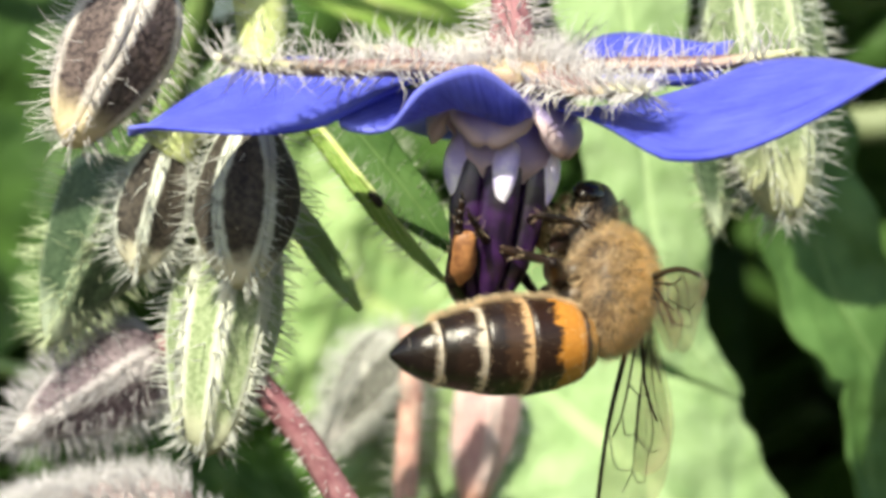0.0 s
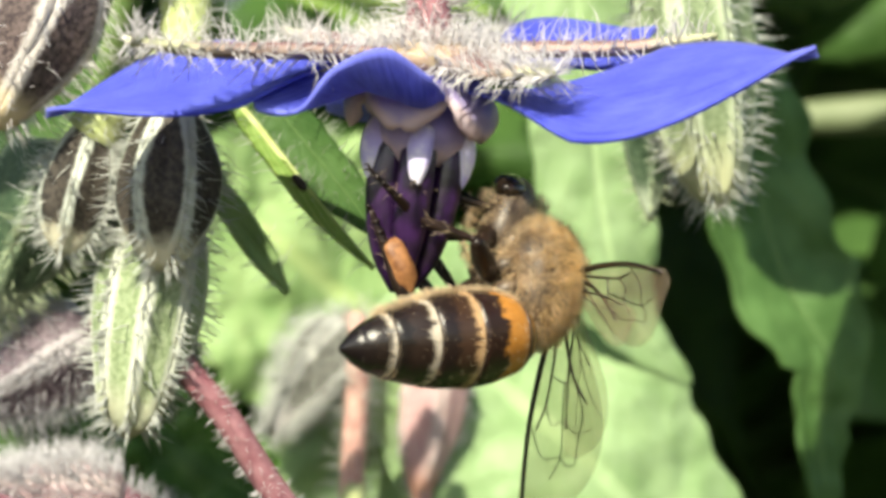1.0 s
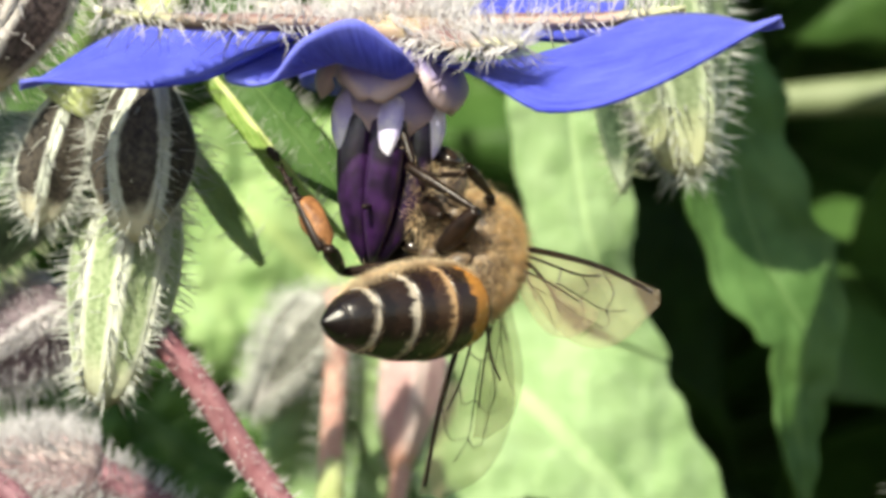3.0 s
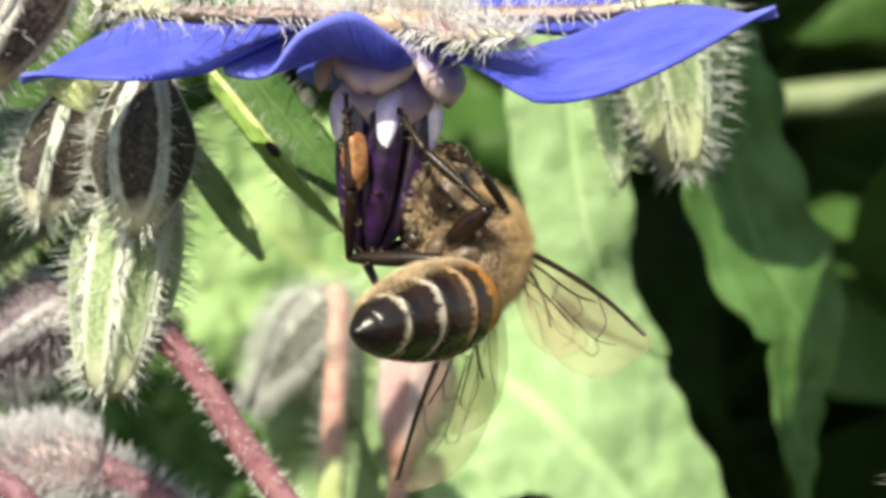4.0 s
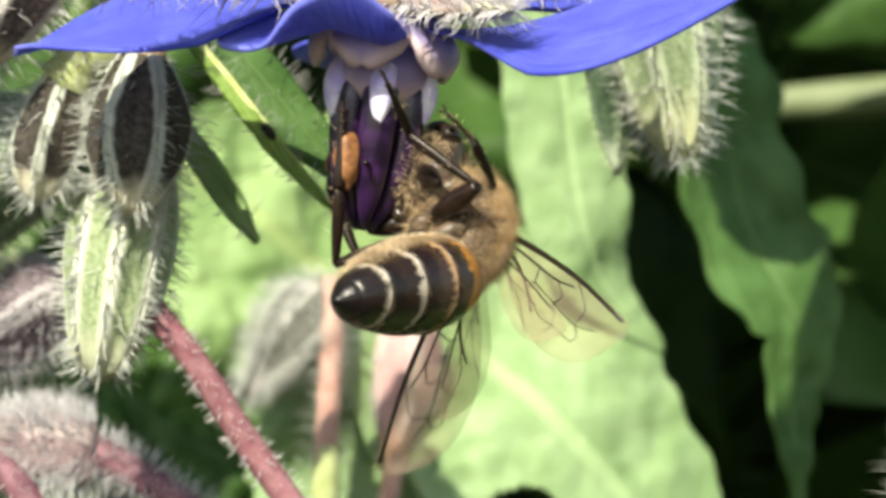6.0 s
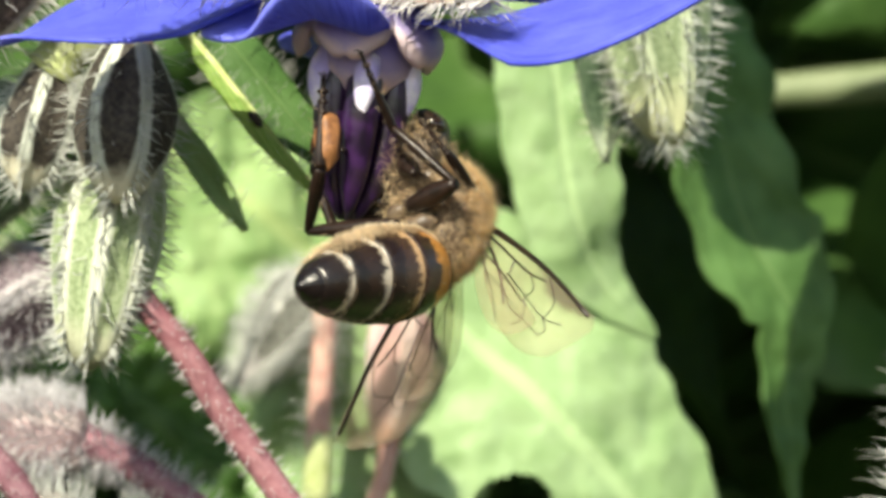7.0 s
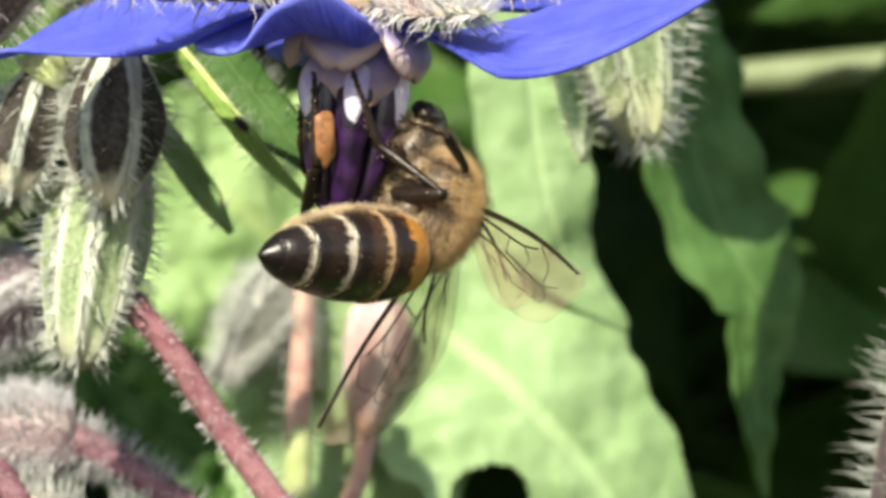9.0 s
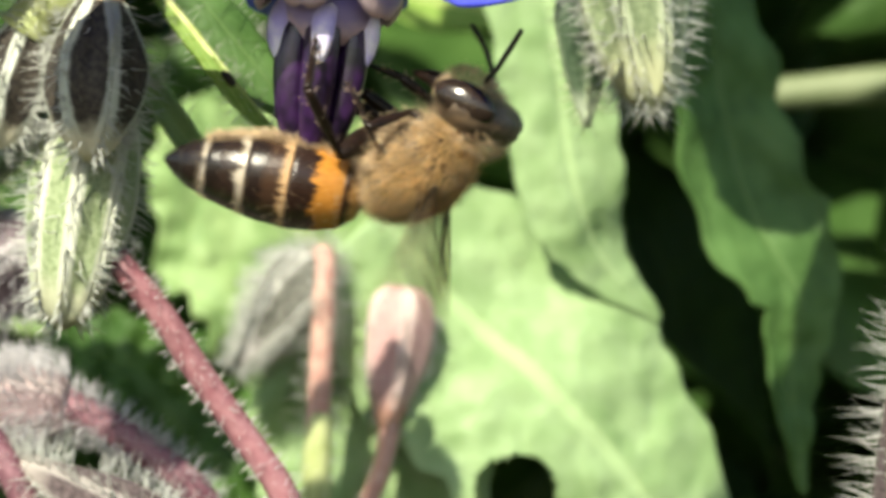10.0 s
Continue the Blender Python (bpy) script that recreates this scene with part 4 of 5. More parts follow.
    # added beyond the view's edge purely to darken the low leaves
    leaf([(-30.0, 16.5, 14), (-26.0, 16.5, 15.2), (-21.0, 16.5, 15.6), (-17.0, 16.5, 15)], [1.0, 4.2, 4.2, 0.4], (-0.26, -0.72, 0.64), LEAF_MID,
         "unseen green leaf overhead, added to shade the low leaves", seed=67, stem=[(-30.0, 16.5, 14), (-36, 19, 24), (-48, 18.5, 32)])
    leaf([(-10.44, 58.00, 17.33), (-5.50, 58.00, 13.61), (0.68, 58.00, 10.65), (6.85, 58.00, 9.17)], [1.4, 2.6, 2.8, 0.4], (0.1, -0.7, 0.7), LEAF_LIME,
         "light green leaf above the flower", seed=61, stem=[(-10.44, 58.00, 17.33), (-26, 46, 26), (-47.5, 18, 34)])


leaves()
stalk("dry_stem", [(19.5, 72, 6.6), (30, 71, 7.3), (46, 70, 8.2), (64, 72, 6), (74, 76, -20), (78, 80, -401)], [0.9, 1.2, 1.3, 1.4, 1.6, 2.0], DRY_STEM,
      "pale dry stem leaning across the growth behind", seed=43, steps=60)


def speck():
    """A small black crumb on the midrib of the fresh leaf."""
    root = thing("black_speck", axis_pose(W(-2.30, 6.02, 1.70), W(-1.70, 6.02, 0.95)), "tiny black crumb stuck on the leaf's midrib", "speck")
    rng = random.Random(9)
    g = Geo()
    verts, faces = [], []
    for i in range(7):
        for j in range(10):
            th, ph = math.pi * i / 6, 2 * math.pi * j / 10
            k = 1 + rng.uniform(-0.2, 0.2)
            verts.append(Vector((0.36 * math.cos(th), 0.17 * math.sin(th) * math.cos(ph) * k, 0.17 * math.sin(th) * math.sin(ph) * k)) * MM)
    for i in range(6):
        for j in range(10):
            a, b = i * 10 + j, i * 10 + (j + 1) % 10
            faces.append((a, b, b + 10, a + 10))
    g.add(verts, faces)
    part("crumb", g, SPOT, root)


speck()


# ---- the honey bee: x towards its head, y to its left, z towards its back ----
def ell(geo, c, r, rot=None, nu=16, nv=20, shape=None):
    """A rounded body about c with half sizes r, in millimetres."""
    verts, faces, uvs = [], [], []
    for i in range(nu + 1):
        th = math.pi * i / nu
        for j in range(nv):
            ph = 2 * math.pi * j / nv
            n = Vector((math.cos(th), math.sin(th) * math.cos(ph), math.sin(th) * math.sin(ph)))
            k = shape(n) if shape else 1.0
            p = Vector((n.x * r[0], n.y * r[1], n.z * r[2])) * k
            if rot:
                p = rot @ p
            verts.append((p + Vector(c)) * MM)
            uvs.append((i / nu, j / nv))
    for i in range(nu):
        for j in range(nv):
            a, b = i * nv + j, i * nv + (j + 1) % nv
            faces.append((a, b, b + nv, a + nv))
    geo.add(verts, faces, uvs)


def fuzz(geo, c, r, count, length, rng, where=None, back=0.6, thick=0.012):
    for _ in range(count):
        n = rand_dir(rng)
        if where and not where(n):
            continue
        p = Vector((n.x * r[0], n.y * r[1], n.z * r[2])) + Vector(c)
        d = Vector((n.x / r[0], n.y / r[1], n.z / r[2])).normalized() + Vector((-back, 0, 0)) + rand_dir(rng) * 0.34
        hair(geo, p * MM, d, length * rng.uniform(0.5, 1.2) * MM, thick * MM, rand_dir(rng) * 0.4)


ABD_JOINT = Vector((-2.0, 0, -0.3))


def wing_geo(length, chord, fore, side):
    """Membrane and veins of a wing lying along -x from its base, its chord towards y on that side."""
    # leading edge runs straight, the trailing edge bulges
    def edge(u, v):
        lead = 0.10 * chord * math.sin(math.pi * u)
        trail = -chord * (0.10 + 0.90 * math.sin(math.pi * min(1.0, u ** 1.25 * 0.82 + 0.02)) ** 0.9) * (1 - max(0.0, u - 0.86) ** 2 * 22)
        z = 0.035 * chord * math.sin(5 * u + 6 * v) * u
        return Vector((-length * u, side * (lead + (trail - lead) * v), z)) * MM

    g = Geo()
    shell(g, edge, 22, 8, 0.02 * MM)
    vn = []

    def line(pts, r):
        one = Geo()
        tube(one, [edge(u, v) for u, v in pts], [r * MM * (1 - 0.4 * k / (len(pts) - 1)) for k in range(len(pts))], 6, 12)
        vn.append(one)
    if fore:
        line([(0, 0.03), (0.3, 0.02), (0.62, 0.02), (0.96, 0.10)], 0.115)
        line([(0.0, 0.3), (0.25, 0.24), (0.5, 0.2), (0.62, 0.12)], 0.05)
        line([(0.0, 0.4), (0.2, 0.5), (0.36, 0.62), (0.45, 0.78)], 0.07)
        line([(0.0, 0.5), (0.15, 0.78), (0.28, 0.95)], 0.038)
        line([(0.36, 0.22), (0.38, 0.45), (0.36, 0.62)], 0.03)
        line([(0.38, 0.45), (0.55, 0.45), (0.72, 0.5), (0.84, 0.45)], 0.026)
        line([(0.55, 0.45), (0.6, 0.68), (0.56, 0.85)], 0.026)
        line([(0.36, 0.62), (0.5, 0.72), (0.6, 0.68), (0.74, 0.72)], 0.026)
        line([(0.5, 0.2), (0.58, 0.32), (0.55, 0.45)], 0.024)
        line([(0.62, 0.06), (0.74, 0.28), (0.72, 0.5)], 0.024)
        line([(0.72, 0.5), (0.76, 0.62), (0.74, 0.72)], 0.024)
    else:
        line([(0, 0.05), (0.4, 0.05), (0.8, 0.06)], 0.04)
        line([(0, 0.3), (0.3, 0.4), (0.55, 0.6), (0.7, 0.9)], 0.018)
        line([(0.3, 0.4), (0.5, 0.3), (0.8, 0.3)], 0.015)
    return g, vn


def leg_hairs(geo, a, b, r, count, rng):
    t = (b - a).normalized()
    for _ in range(count):
        d = rand_dir(rng)
        d = (d - t * d.dot(t)).normalized()
        hair(geo, a.lerp(b, rng.random()) + d * r * 0.8 * MM, d + t * 0.6, rng.uniform(0.15, 0.4) * MM, 0.010 * MM, Vector())


def leg_parts(root, pts, radii, name, load=0.0, label=""):
    """A leg through hip, knee, heel and toe: the thigh carries shin and foot, each in its own space along x."""
    p = [Vector(q) * MM for q in pts]
    rng = random.Random(len(name) + int(pts[0][0] * 10))
    # thigh, swollen in its middle
    n = (p[1] - p[0]).length
    g = Geo()
    tube(g, [Vector((k * n, 0, 0)) for k in (0, 0.15, 0.45, 0.8, 1)], [radii[0] * k * MM for k in (0.7, 0.85, 1.0, 0.8, 0.5)], 10, 14)
    thigh = part(name, g, CUTICLE, root, label, at=axis_pose(p[0], p[1]))
    h = Geo()
    leg_hairs(h, Vector(), Vector((n, 0, 0)), radii[0], 10, rng)
    tagged(part("hairs", h, FUZZ_PALE, thigh), kind="stuff")
    back = thigh.matrix_basis.inverted()
    pieces = [thigh]
    for piece, a, b, r, shape, c in (("shin", p[1], p[2], radii[1], (0.5, 0.7, 0.95, 1.0, 0.75), 18), ("foot", p[2], p[3], radii[2], (1.0, 1.1, 0.8, 0.5, 0.38), 14)):
        n = (b - a).length
        g = Geo()
        tube(g, [Vector((k * n, 0, 0)) for k in (0, 0.15, 0.5, 0.8, 1)], [r * k * MM for k in shape], 10, 14, 0.72)
        if piece == "foot":
            # the joints of the foot and its two claws
            for k in (0.5, 0.62, 0.74, 0.86):
                ell(g, (k * n / MM, 0, 0), (0.10, r * 0.85, r * 0.7), nu=6, nv=8)
            for w in (-1, 1):
                tube(g, [Vector((n, 0, 0)), Vector((n + 0.14 * MM, w * 0.10 * MM, 0)), Vector((n + 0.22 * MM, w * 0.12 * MM, -0.12 * MM))], [0.05 * MM, 0.04 * MM, 0.01 * MM], 5, 6)
        limb = part(piece, g, CUTICLE, thigh, at=back @ axis_pose(a, b))
        leg_hairs(h := Geo(), Vector(), Vector((n, 0, 0)), r, c, rng)
        tagged(part(piece + "_hairs", h, FUZZ_PALE, limb), kind="stuff")
        pieces.append(limb)
        if load and piece == "foot":
            g = Geo()
            ell(g, (0, 0, 0), (0.95, 0.42, 0.44), shape=lambda q: 1 + 0.10 * math.sin(5 * q.x + 3 * q.y) * math.cos(4 * q.z))
            part("pollen_load", g, POLLEN, limb, "orange pollen load", at=Matrix.Translation(Vector((0.95, 0, 0.24)) * MM))
    return pieces


heads = []
FEELERS = {1: [(0, 0, 0), (0.35, 0.3, -0.3), (0.7, 0.35, -0.42), (1.4, 0.4, -0.85), (2.05, 0.4, -1.3)], -1: [(0, 0, 0), (0.15, -0.3, -0.5), (0.25, -0.35, -0.9), (0.3, -0.4, -1.8), (0.15, -0.4, -2.7)]}


def bee():
    rng = random.Random(5)
    root = thing("honey_bee", Matrix.Translation(W(4, -1, 0)), "honey bee with amber and black banded abdomen clinging to the flower", "bee")
    g = Geo()
    ell(g, (0, 0, -0.2), (2.0, 1.78, 1.4), shape=lambda n: 1 + 0.05 * math.sin(6 * n.x))
    thorax = part("thorax", g, CUTICLE_BROWN, root, "fuzzy brown thorax")
    h = Geo()
    fuzz(h, (0, 0, -0.2), (1.98, 1.76, 1.38), 15000, 0.5, rng, lambda n: n.z > 0.20 - 0.25 * n.x - 0.55 * rng.random(), thick=0.010)
    tagged(part("amber_fuzz", h, FUZZ, thorax), kind="stuff")
    h = Geo()
    fuzz(h, (0, 0, -0.2), (1.98, 1.76, 1.38), 9000, 0.46, rng, lambda n: n.z < 0.25 - 0.25 * n.x and noise.noise(n * 2.6) + 0.5 * noise.noise(n * 6.0) > -0.10 - 0.5 * n.z - rng.random() * 0.35 - 0.3, thick=0.009)
    fuzz(h, (0, 0, -0.2), (1.98, 1.76, 1.38), 1600, 0.85, rng, thick=0.0065)
    tagged(part("pale_fuzz", h, FUZZ_PALE, thorax), kind="stuff")
    for s in (1, -1):
        g = Geo()
        ell(g, (0.35, s * 0.95, 0.85), (0.36, 0.24, 0.25), shape=lambda n: 1 + 0.06 * math.sin(7 * n.x))
        part("tegula", g, CUTICLE, thorax, "glossy dark wing hinge plate")
    # head
    g = Geo()
    tilt = Euler((0, radians(38), 0)).to_matrix()
    hc = Vector((2.45, 0, -0.75))
    ell(g, hc, (0.92, 1.85, 1.6), tilt, shape=lambda n: 1 - 0.22 * max(0, -n.z) * abs(n.y))
    head = part("head", g, CUTICLE_HEAD, root, "brown downy head")
    heads.append(head)
    for s in (1, -1):
        g = Geo()
        ell(g, hc + tilt @ Vector((0.22, s * 1.42, 0.12)), (0.60, 0.44, 1.12), tilt @ Euler((s * 0.16, 0, 0)).to_matrix())
        part("eye", g, EYE, head, "glossy black compound eye")
        g = Geo()
        a = hc + tilt @ Vector((0.72, s * 0.3, 0.1))
        tube(g, [Vector(q) * MM for q in [a + Vector(q) for q in FEELERS[s]]],
             [0.10 * MM, 0.09 * MM, 0.09 * MM, 0.10 * MM, 0.09 * MM], 8, 20)
        part("antenna", g, CUTICLE, head, "thin black elbowed antenna")
    g = Geo()
    tube(g, [(hc + tilt @ Vector(q)) * MM for q in ((0.3, 0, -1.2), (0.35, 0, -1.9), (0.2, 0, -2.6))], [0.42 * MM, 0.3 * MM, 0.1 * MM], 8, 10)
    part("proboscis", g, CUTICLE, head)
    h = Geo()
    fuzz(h, hc, (0.95, 1.6, 1.5), 2400, 0.36, rng, lambda n: abs(n.y) < 0.8, 0.0, 0.013)
    tagged(part("pale_fuzz", h, FUZZ_PALE, head), kind="stuff")
    # abdomen in its own space: from its joint along -x
    stretch = [(0, 0.3, 0.3), (0.25, 0.82, 0.83), (0.8, 1.31, 1.24), (1.6, 1.57, 1.44), (2.5, 1.65, 1.51), (3.4, 1.6, 1.44), (4.3, 1.43, 1.27), (5.1, 1.19, 1.06), (5.8, 0.89, 0.8), (6.3, 0.57, 0.52), (6.58, 0.29, 0.27), (6.75, 0.07, 0.07)]
    cuts = [0.0, 0.55, 2.35, 3.8, 5.15, 6.05, 6.75]

    def at(x):
        for (x0, a0, b0), (x1, a1, b1) in zip(stretch, stretch[1:]):
            if x <= x1:
                k = (x - x0) / (x1 - x0)
                k = k * k * (3 - 2 * k) * 0.35 + k * 0.65
                return a0 + (a1 - a0) * k, b0 + (b1 - b0) * k
        return 0.06, 0.06
    g = Geo()
    spindle(g, [(-x * MM, max(0.02, at(x)[0] - 0.10) * MM, max(0.02, at(x)[1] - 0.10) * MM, -0.06 * MM) for x in [0.34 * k for k in range(20)]], 24)
    abdomen = part("abdomen", g, CUTICLE, root, "amber and black banded abdomen")
    for k in range(6):
        a, b = cuts[k], cuts[k + 1]
        rings = []
        for j in range(9):
            x = a + (b + (0.14 if k < 5 else 0) - a) * j / 8
            wa, wb = at(min(x, 6.7))
            puff = 1.0 + 0.030 * j / 8 - 0.012 + (0.02 if k == 5 and j < 2 else 0)
            rings.append((-x * MM, max(wa * puff, 0.02) * MM, max(wb * puff, 0.02) * MM, 0))
        g = Geo()
        spindle(g, rings, 28)
        part("tergite", g, TERGITES[k], abdomen)
    h = Geo()
    for k in range(1, 6):
        for _ in range(300 if k < 5 else 0):
            x = cuts[k] + rng.uniform(0.0, 0.34)
            th = rng.uniform(0, 6.283)
            wa, wb = at(x)
            n = Vector((-2.6, math.cos(th), math.sin(th)))
            hair(h, Vector((-x, wa * math.cos(th) * 1.01, wb * math.sin(th) * 1.01)) * MM, n, rng.uniform(0.10, 0.22) * MM, 0.0045 * MM, Vector())
    for _ in range(300):
        x, th = rng.uniform(0.3, 4.6), rng.uniform(0, 6.283)
        wa, wb = at(x)
        n = Vector((-1.6, math.cos(th), math.sin(th)))
        hair(h, Vector((-x, wa * math.cos(th), wb * math.sin(th))) * MM, n, rng.uniform(0.10, 0.24) * MM, 0.005 * MM, Vector())
    for _ in range(3200):
        x, th = rng.uniform(0.2, 5.4), rng.uniform(3.75, 5.7)
        wa, wb = at(x)
        n = Vector((-0.7, math.cos(th), math.sin(th)))
        hair(h, Vector((-x, wa * math.cos(th), wb * math.sin(th))) * MM, n, rng.uniform(0.14, 0.36) * MM, 0.009 * MM, Vector())
    tagged(part("pale_fuzz", h, FUZZ_PALE, abdomen), kind="stuff")
    # wings
    wings = {}
    for s, name in ((1, "left_wing"), (-1, "right_wing")):
        g, vn = wing_geo(8.6, 2.35, True, s)
        wing = part(name, g, WING, root, "clear forewing with dark veins")
        for one in vn:
            part("vein", one, VEIN, wing)
        g, vn = wing_geo(5.6, 1.35, False, s)
        hind = part("hindwing", g, WING, wing, "smaller clear hindwing", at=Matrix.Translation(Vector((-0.5, -s * 0.6, -0.12)) * MM) @ Matrix.Rotation(s * radians(6), 4, "Z"))
        for one in vn:
            part("hind_vein", one, VEIN, wing, at=hind.matrix_basis.copy())
        wings[s] = wing
    # the first leg joints under the thorax
    for s in (1, -1):
        for x, z in ((0.85, -1.25), (-0.15, -1.5), (-1.05, -1.45)):
            g = Geo()
            ell(g, (x, s * 0.55, z), (0.34, 0.62, 0.40), Euler((s * 0.5, 0.3, 0)).to_matrix(), 10, 14, lambda n: 1 + 0.08 * math.sin(6 * n.y))
            part("coxa", g, CUTICLE_HEAD, thorax, "dark brown leg joint")
    legs = {}
    for s, tag in ((1, "left"), (-1, "right")):
        legs[s, 1] = leg_parts(root, LEGS[s][0], (0.25, 0.19, 0.12), tag + "_foreleg")
        legs[s, 2] = leg_parts(root, LEGS[s][1], (0.37, 0.25, 0.17), tag + "_midleg")
        legs[s, 3] = leg_parts(root, LEGS[s][2], (0.27, 0.27, 0.26), tag + "_hindleg", load=1, label="dark hind leg with pollen load")
    return root, abdomen, wings, legs


LEGS = {
    # laid out straight: the rows below bend them
    1: [[(1.2, 0.64, -0.08), (2.7, 0.64, -0.08), (4.8, 0.64, -0.08), (6.8, 0.64, -0.08)],
        [(-0.5, 0.47, -1.88), (1.6, 0.47, -1.88), (4.45, 0.47, -1.88), (7.25, 0.47, -1.88)],
        [(-0.95, -0.1, -1.9), (2.25, -0.1, -1.9), (4.75, -0.1, -1.9), (7.65, -0.1, -1.9)]],
    -1: [[(1.3, -0.5, -1.0), (2.6, -1.1, -1.4), (3.6, -0.5, -1.9), (4.3, 0.1, -2.6)],
         [(0.6, -1.2, -1.2), (0.98, -2.43, -1.9), (3.1, -2.0, -2.7), (4.4, -0.95, -3.2)],
         [(-0.3, -1.3, -1.2), (0.2, -3.2, -1.6), (2.6, -2.8, -2.6), (4.2, -1.46, -3.2)]],
}
honey_bee, bee_abdomen, bee_wings, bee_legs = bee()


def frame_pose(at, ahead, back):
    """A pose at a place in millimetres with x along ahead and z near back."""
    x = Vector(ahead).normalized()
    y = Vector(back).cross(x).normalized()
    z = x.cross(y)
    m = Matrix((x, y, z)).transposed().to_4x4()
    m.translation = W(*at)
    return m


BEE = [
    # seconds, place of the thorax, its ahead, its back, the abdomen's way and back in the bee's space, sweep and lift of both wings, their twists
    (0, (5.462, -0.138, -1.336), (0.152, 0.57, 0.808), (0.974, 0.053, -0.22), (-0.34, 0.008, -0.94), (-0.94, 0.031, 0.34), (1.021, 0.067, 1.164, 0.078, -0.24, 1)),
    (0.5, (5.611, -0.131, -1.653), (0.088, 0.589, 0.803), (0.945, 0.206, -0.255), (-0.356, 0.055, -0.933), (-0.933, 0.033, 0.358), (1.041, 0.066, 1.218, 0.137, -0.28, 1.35)),
    (1, (5.862, -0.134, -1.675), (0.019, 0.58, 0.814), (0.943, 0.261, -0.208), (-0.346, 0.052, -0.937), (-0.937, 0.028, 0.348), (1.004, 0.019, 1.161, 0.176, -0.22, 1.35)),
    (1.5, (4.669, -0.124, -1.931), (0.18, 0.61, 0.772), (0.864, 0.277, -0.421), (-0.311, 0.04, -0.95), (-0.95, 0.013, 0.311), (0.979, 0.048, 1.092, 0.182, -0.36, 1.35)),
    (2, (4.036, -0.136, -1.988), (0.189, 0.6, 0.778), (0.841, 0.309, -0.443), (-0.403, -0.003, -0.915), (-0.915, -0.015, 0.403), (0.955, 0.099, 0.928, 0.169, -0.4, 1.35)),
    (2.5, (4.52, -0.124, -1.81), (-0.09, 0.552, 0.829), (0.852, 0.474, -0.223), (-0.308, -0.017, -0.951), (-0.951, -0.024, 0.308), (0.902, 0.03, 1.013, 0.237, 0.06, 1.35)),
    (4, (4.897, -0.091, -1.947), (-0.154, 0.568, 0.809), (0.697, 0.643, -0.319), (-0.482, -0.054, -0.874), (-0.873, -0.051, 0.485), (0.641, -0.12, 1.092, 0.26, 0.12, 1.35)),
    (4.5, (4.597, -0.092, -2.047), (-0.11, 0.575, 0.81), (0.728, 0.602, -0.329), (-0.48, -0.201, -0.854), (-0.859, -0.09, 0.504), (0.567, -0.076, 0.987, 0.145, 0.1, 1.35)),
    (5, (4.668, -0.067, -2.061), (-0.141, 0.592, 0.794), (0.711, 0.618, -0.335), (-0.511, -0.136, -0.848), (-0.849, -0.074, 0.524), (0.64, -0.143, 1.139, 0.352, 0.18, 1.35)),
    (5.5, (4.654, -0.05, -1.907), (-0.138, 0.617, 0.774), (0.666, 0.637, -0.389), (-0.522, -0.108, -0.846), (-0.846, -0.057, 0.53), (0.601, -0.132, 1.117, 0.39, 0.06, 1.35)),
    (7, (4.348, -0.063, -2.023), (-0.01, 0.572, 0.82), (0.701, 0.59, -0.402), (-0.514, -0.011, -0.858), (-0.858, -0.006, 0.514), (0.681, -0.068, 1.115, 0.242, 0.04, 1.35)),
    (7.5, (4.42, -0.074, -1.889), (0.006, 0.585, 0.811), (0.733, 0.549, -0.401), (-0.497, 0.01, -0.868), (-0.868, 0.001, 0.497), (0.703, -0.021, 1.109, 0.232, 0.06, 1.35)),
    (8, (4.238, -0.091, -2.034), (0.07, 0.596, 0.8), (0.763, 0.484, -0.428), (-0.439, 0.075, -0.896), (-0.897, 0.016, 0.441), (0.737, 0.01, 1.133, 0.063, 0.06, 1.35)),
    (8.5, (4.732, -0.12, -1.277), (0.146, 0.604, 0.783), (0.783, 0.414, -0.465), (-0.52, 0.097, -0.849), (-0.85, 0.041, 0.526), (0.749, 0.04, 0.987, 0.115, -0.12, 1.35)),
    (9, (4.635, -0.165, -1.469), (0.111, 0.586, 0.803), (0.831, 0.388, -0.398), (-0.462, 0.063, -0.885), (-0.883, 0.066, 0.465), (0.828, 0.12, 0.858, -0.12, -0.22, 1.35)),
    (9.4, (5.767, -0.193, -1.168), (0.227, 0.485, 0.845), (0.912, 0.197, -0.359), (-0.687, 0.27, -0.675), (-0.681, 0.088, 0.727), (0.865, 0.347, 0.815, -0.004, 0.06, 1.35)),
    (9.5, (5.521, -0.197, -1.485), (0.453, 0.361, 0.815), (0.871, 0.017, -0.491), (-0.705, 0.406, -0.582), (-0.602, 0.091, 0.793), (0.778, 0.403, 1.045, 0.03, -0.06, 1.35)),
    (9.6, (4.289, -0.244, -2.128), (0.703, 0.208, 0.68), (0.705, -0.075, -0.705), (-0.696, 0.475, -0.539), (-0.56, 0.112, 0.821), (0.57, 0.661, 0.931, 0.217, -0.44, 1.35)),
    (9.8, (2.899, -0.214, -2.107), (0.881, 0.074, 0.467), (0.473, -0.14, -0.87), (-0.54, 0.529, -0.655), (-0.722, 0.109, 0.683), (1.008, 0.669, 1.073, 0.286, -0.52, 1.35)),
    (10, (4.848, -0.257, -1.939), (0.835, -0.139, 0.533), (0.492, -0.249, -0.834), (-0.712, 0.309, -0.63), (-0.627, 0.125, 0.769), (1.266, 0.773, 0.879, 0.161, -0.34, 1.35)),
]
GRIPS = {(-1, 1): (2.4, 1.3, 2.2), (-1, 2): (0.9, 1.2, 1.8), (-1, 3): (0.6, 1.1, 1.2)}
NECK = Vector((1.6, 0, -0.4)) * MM
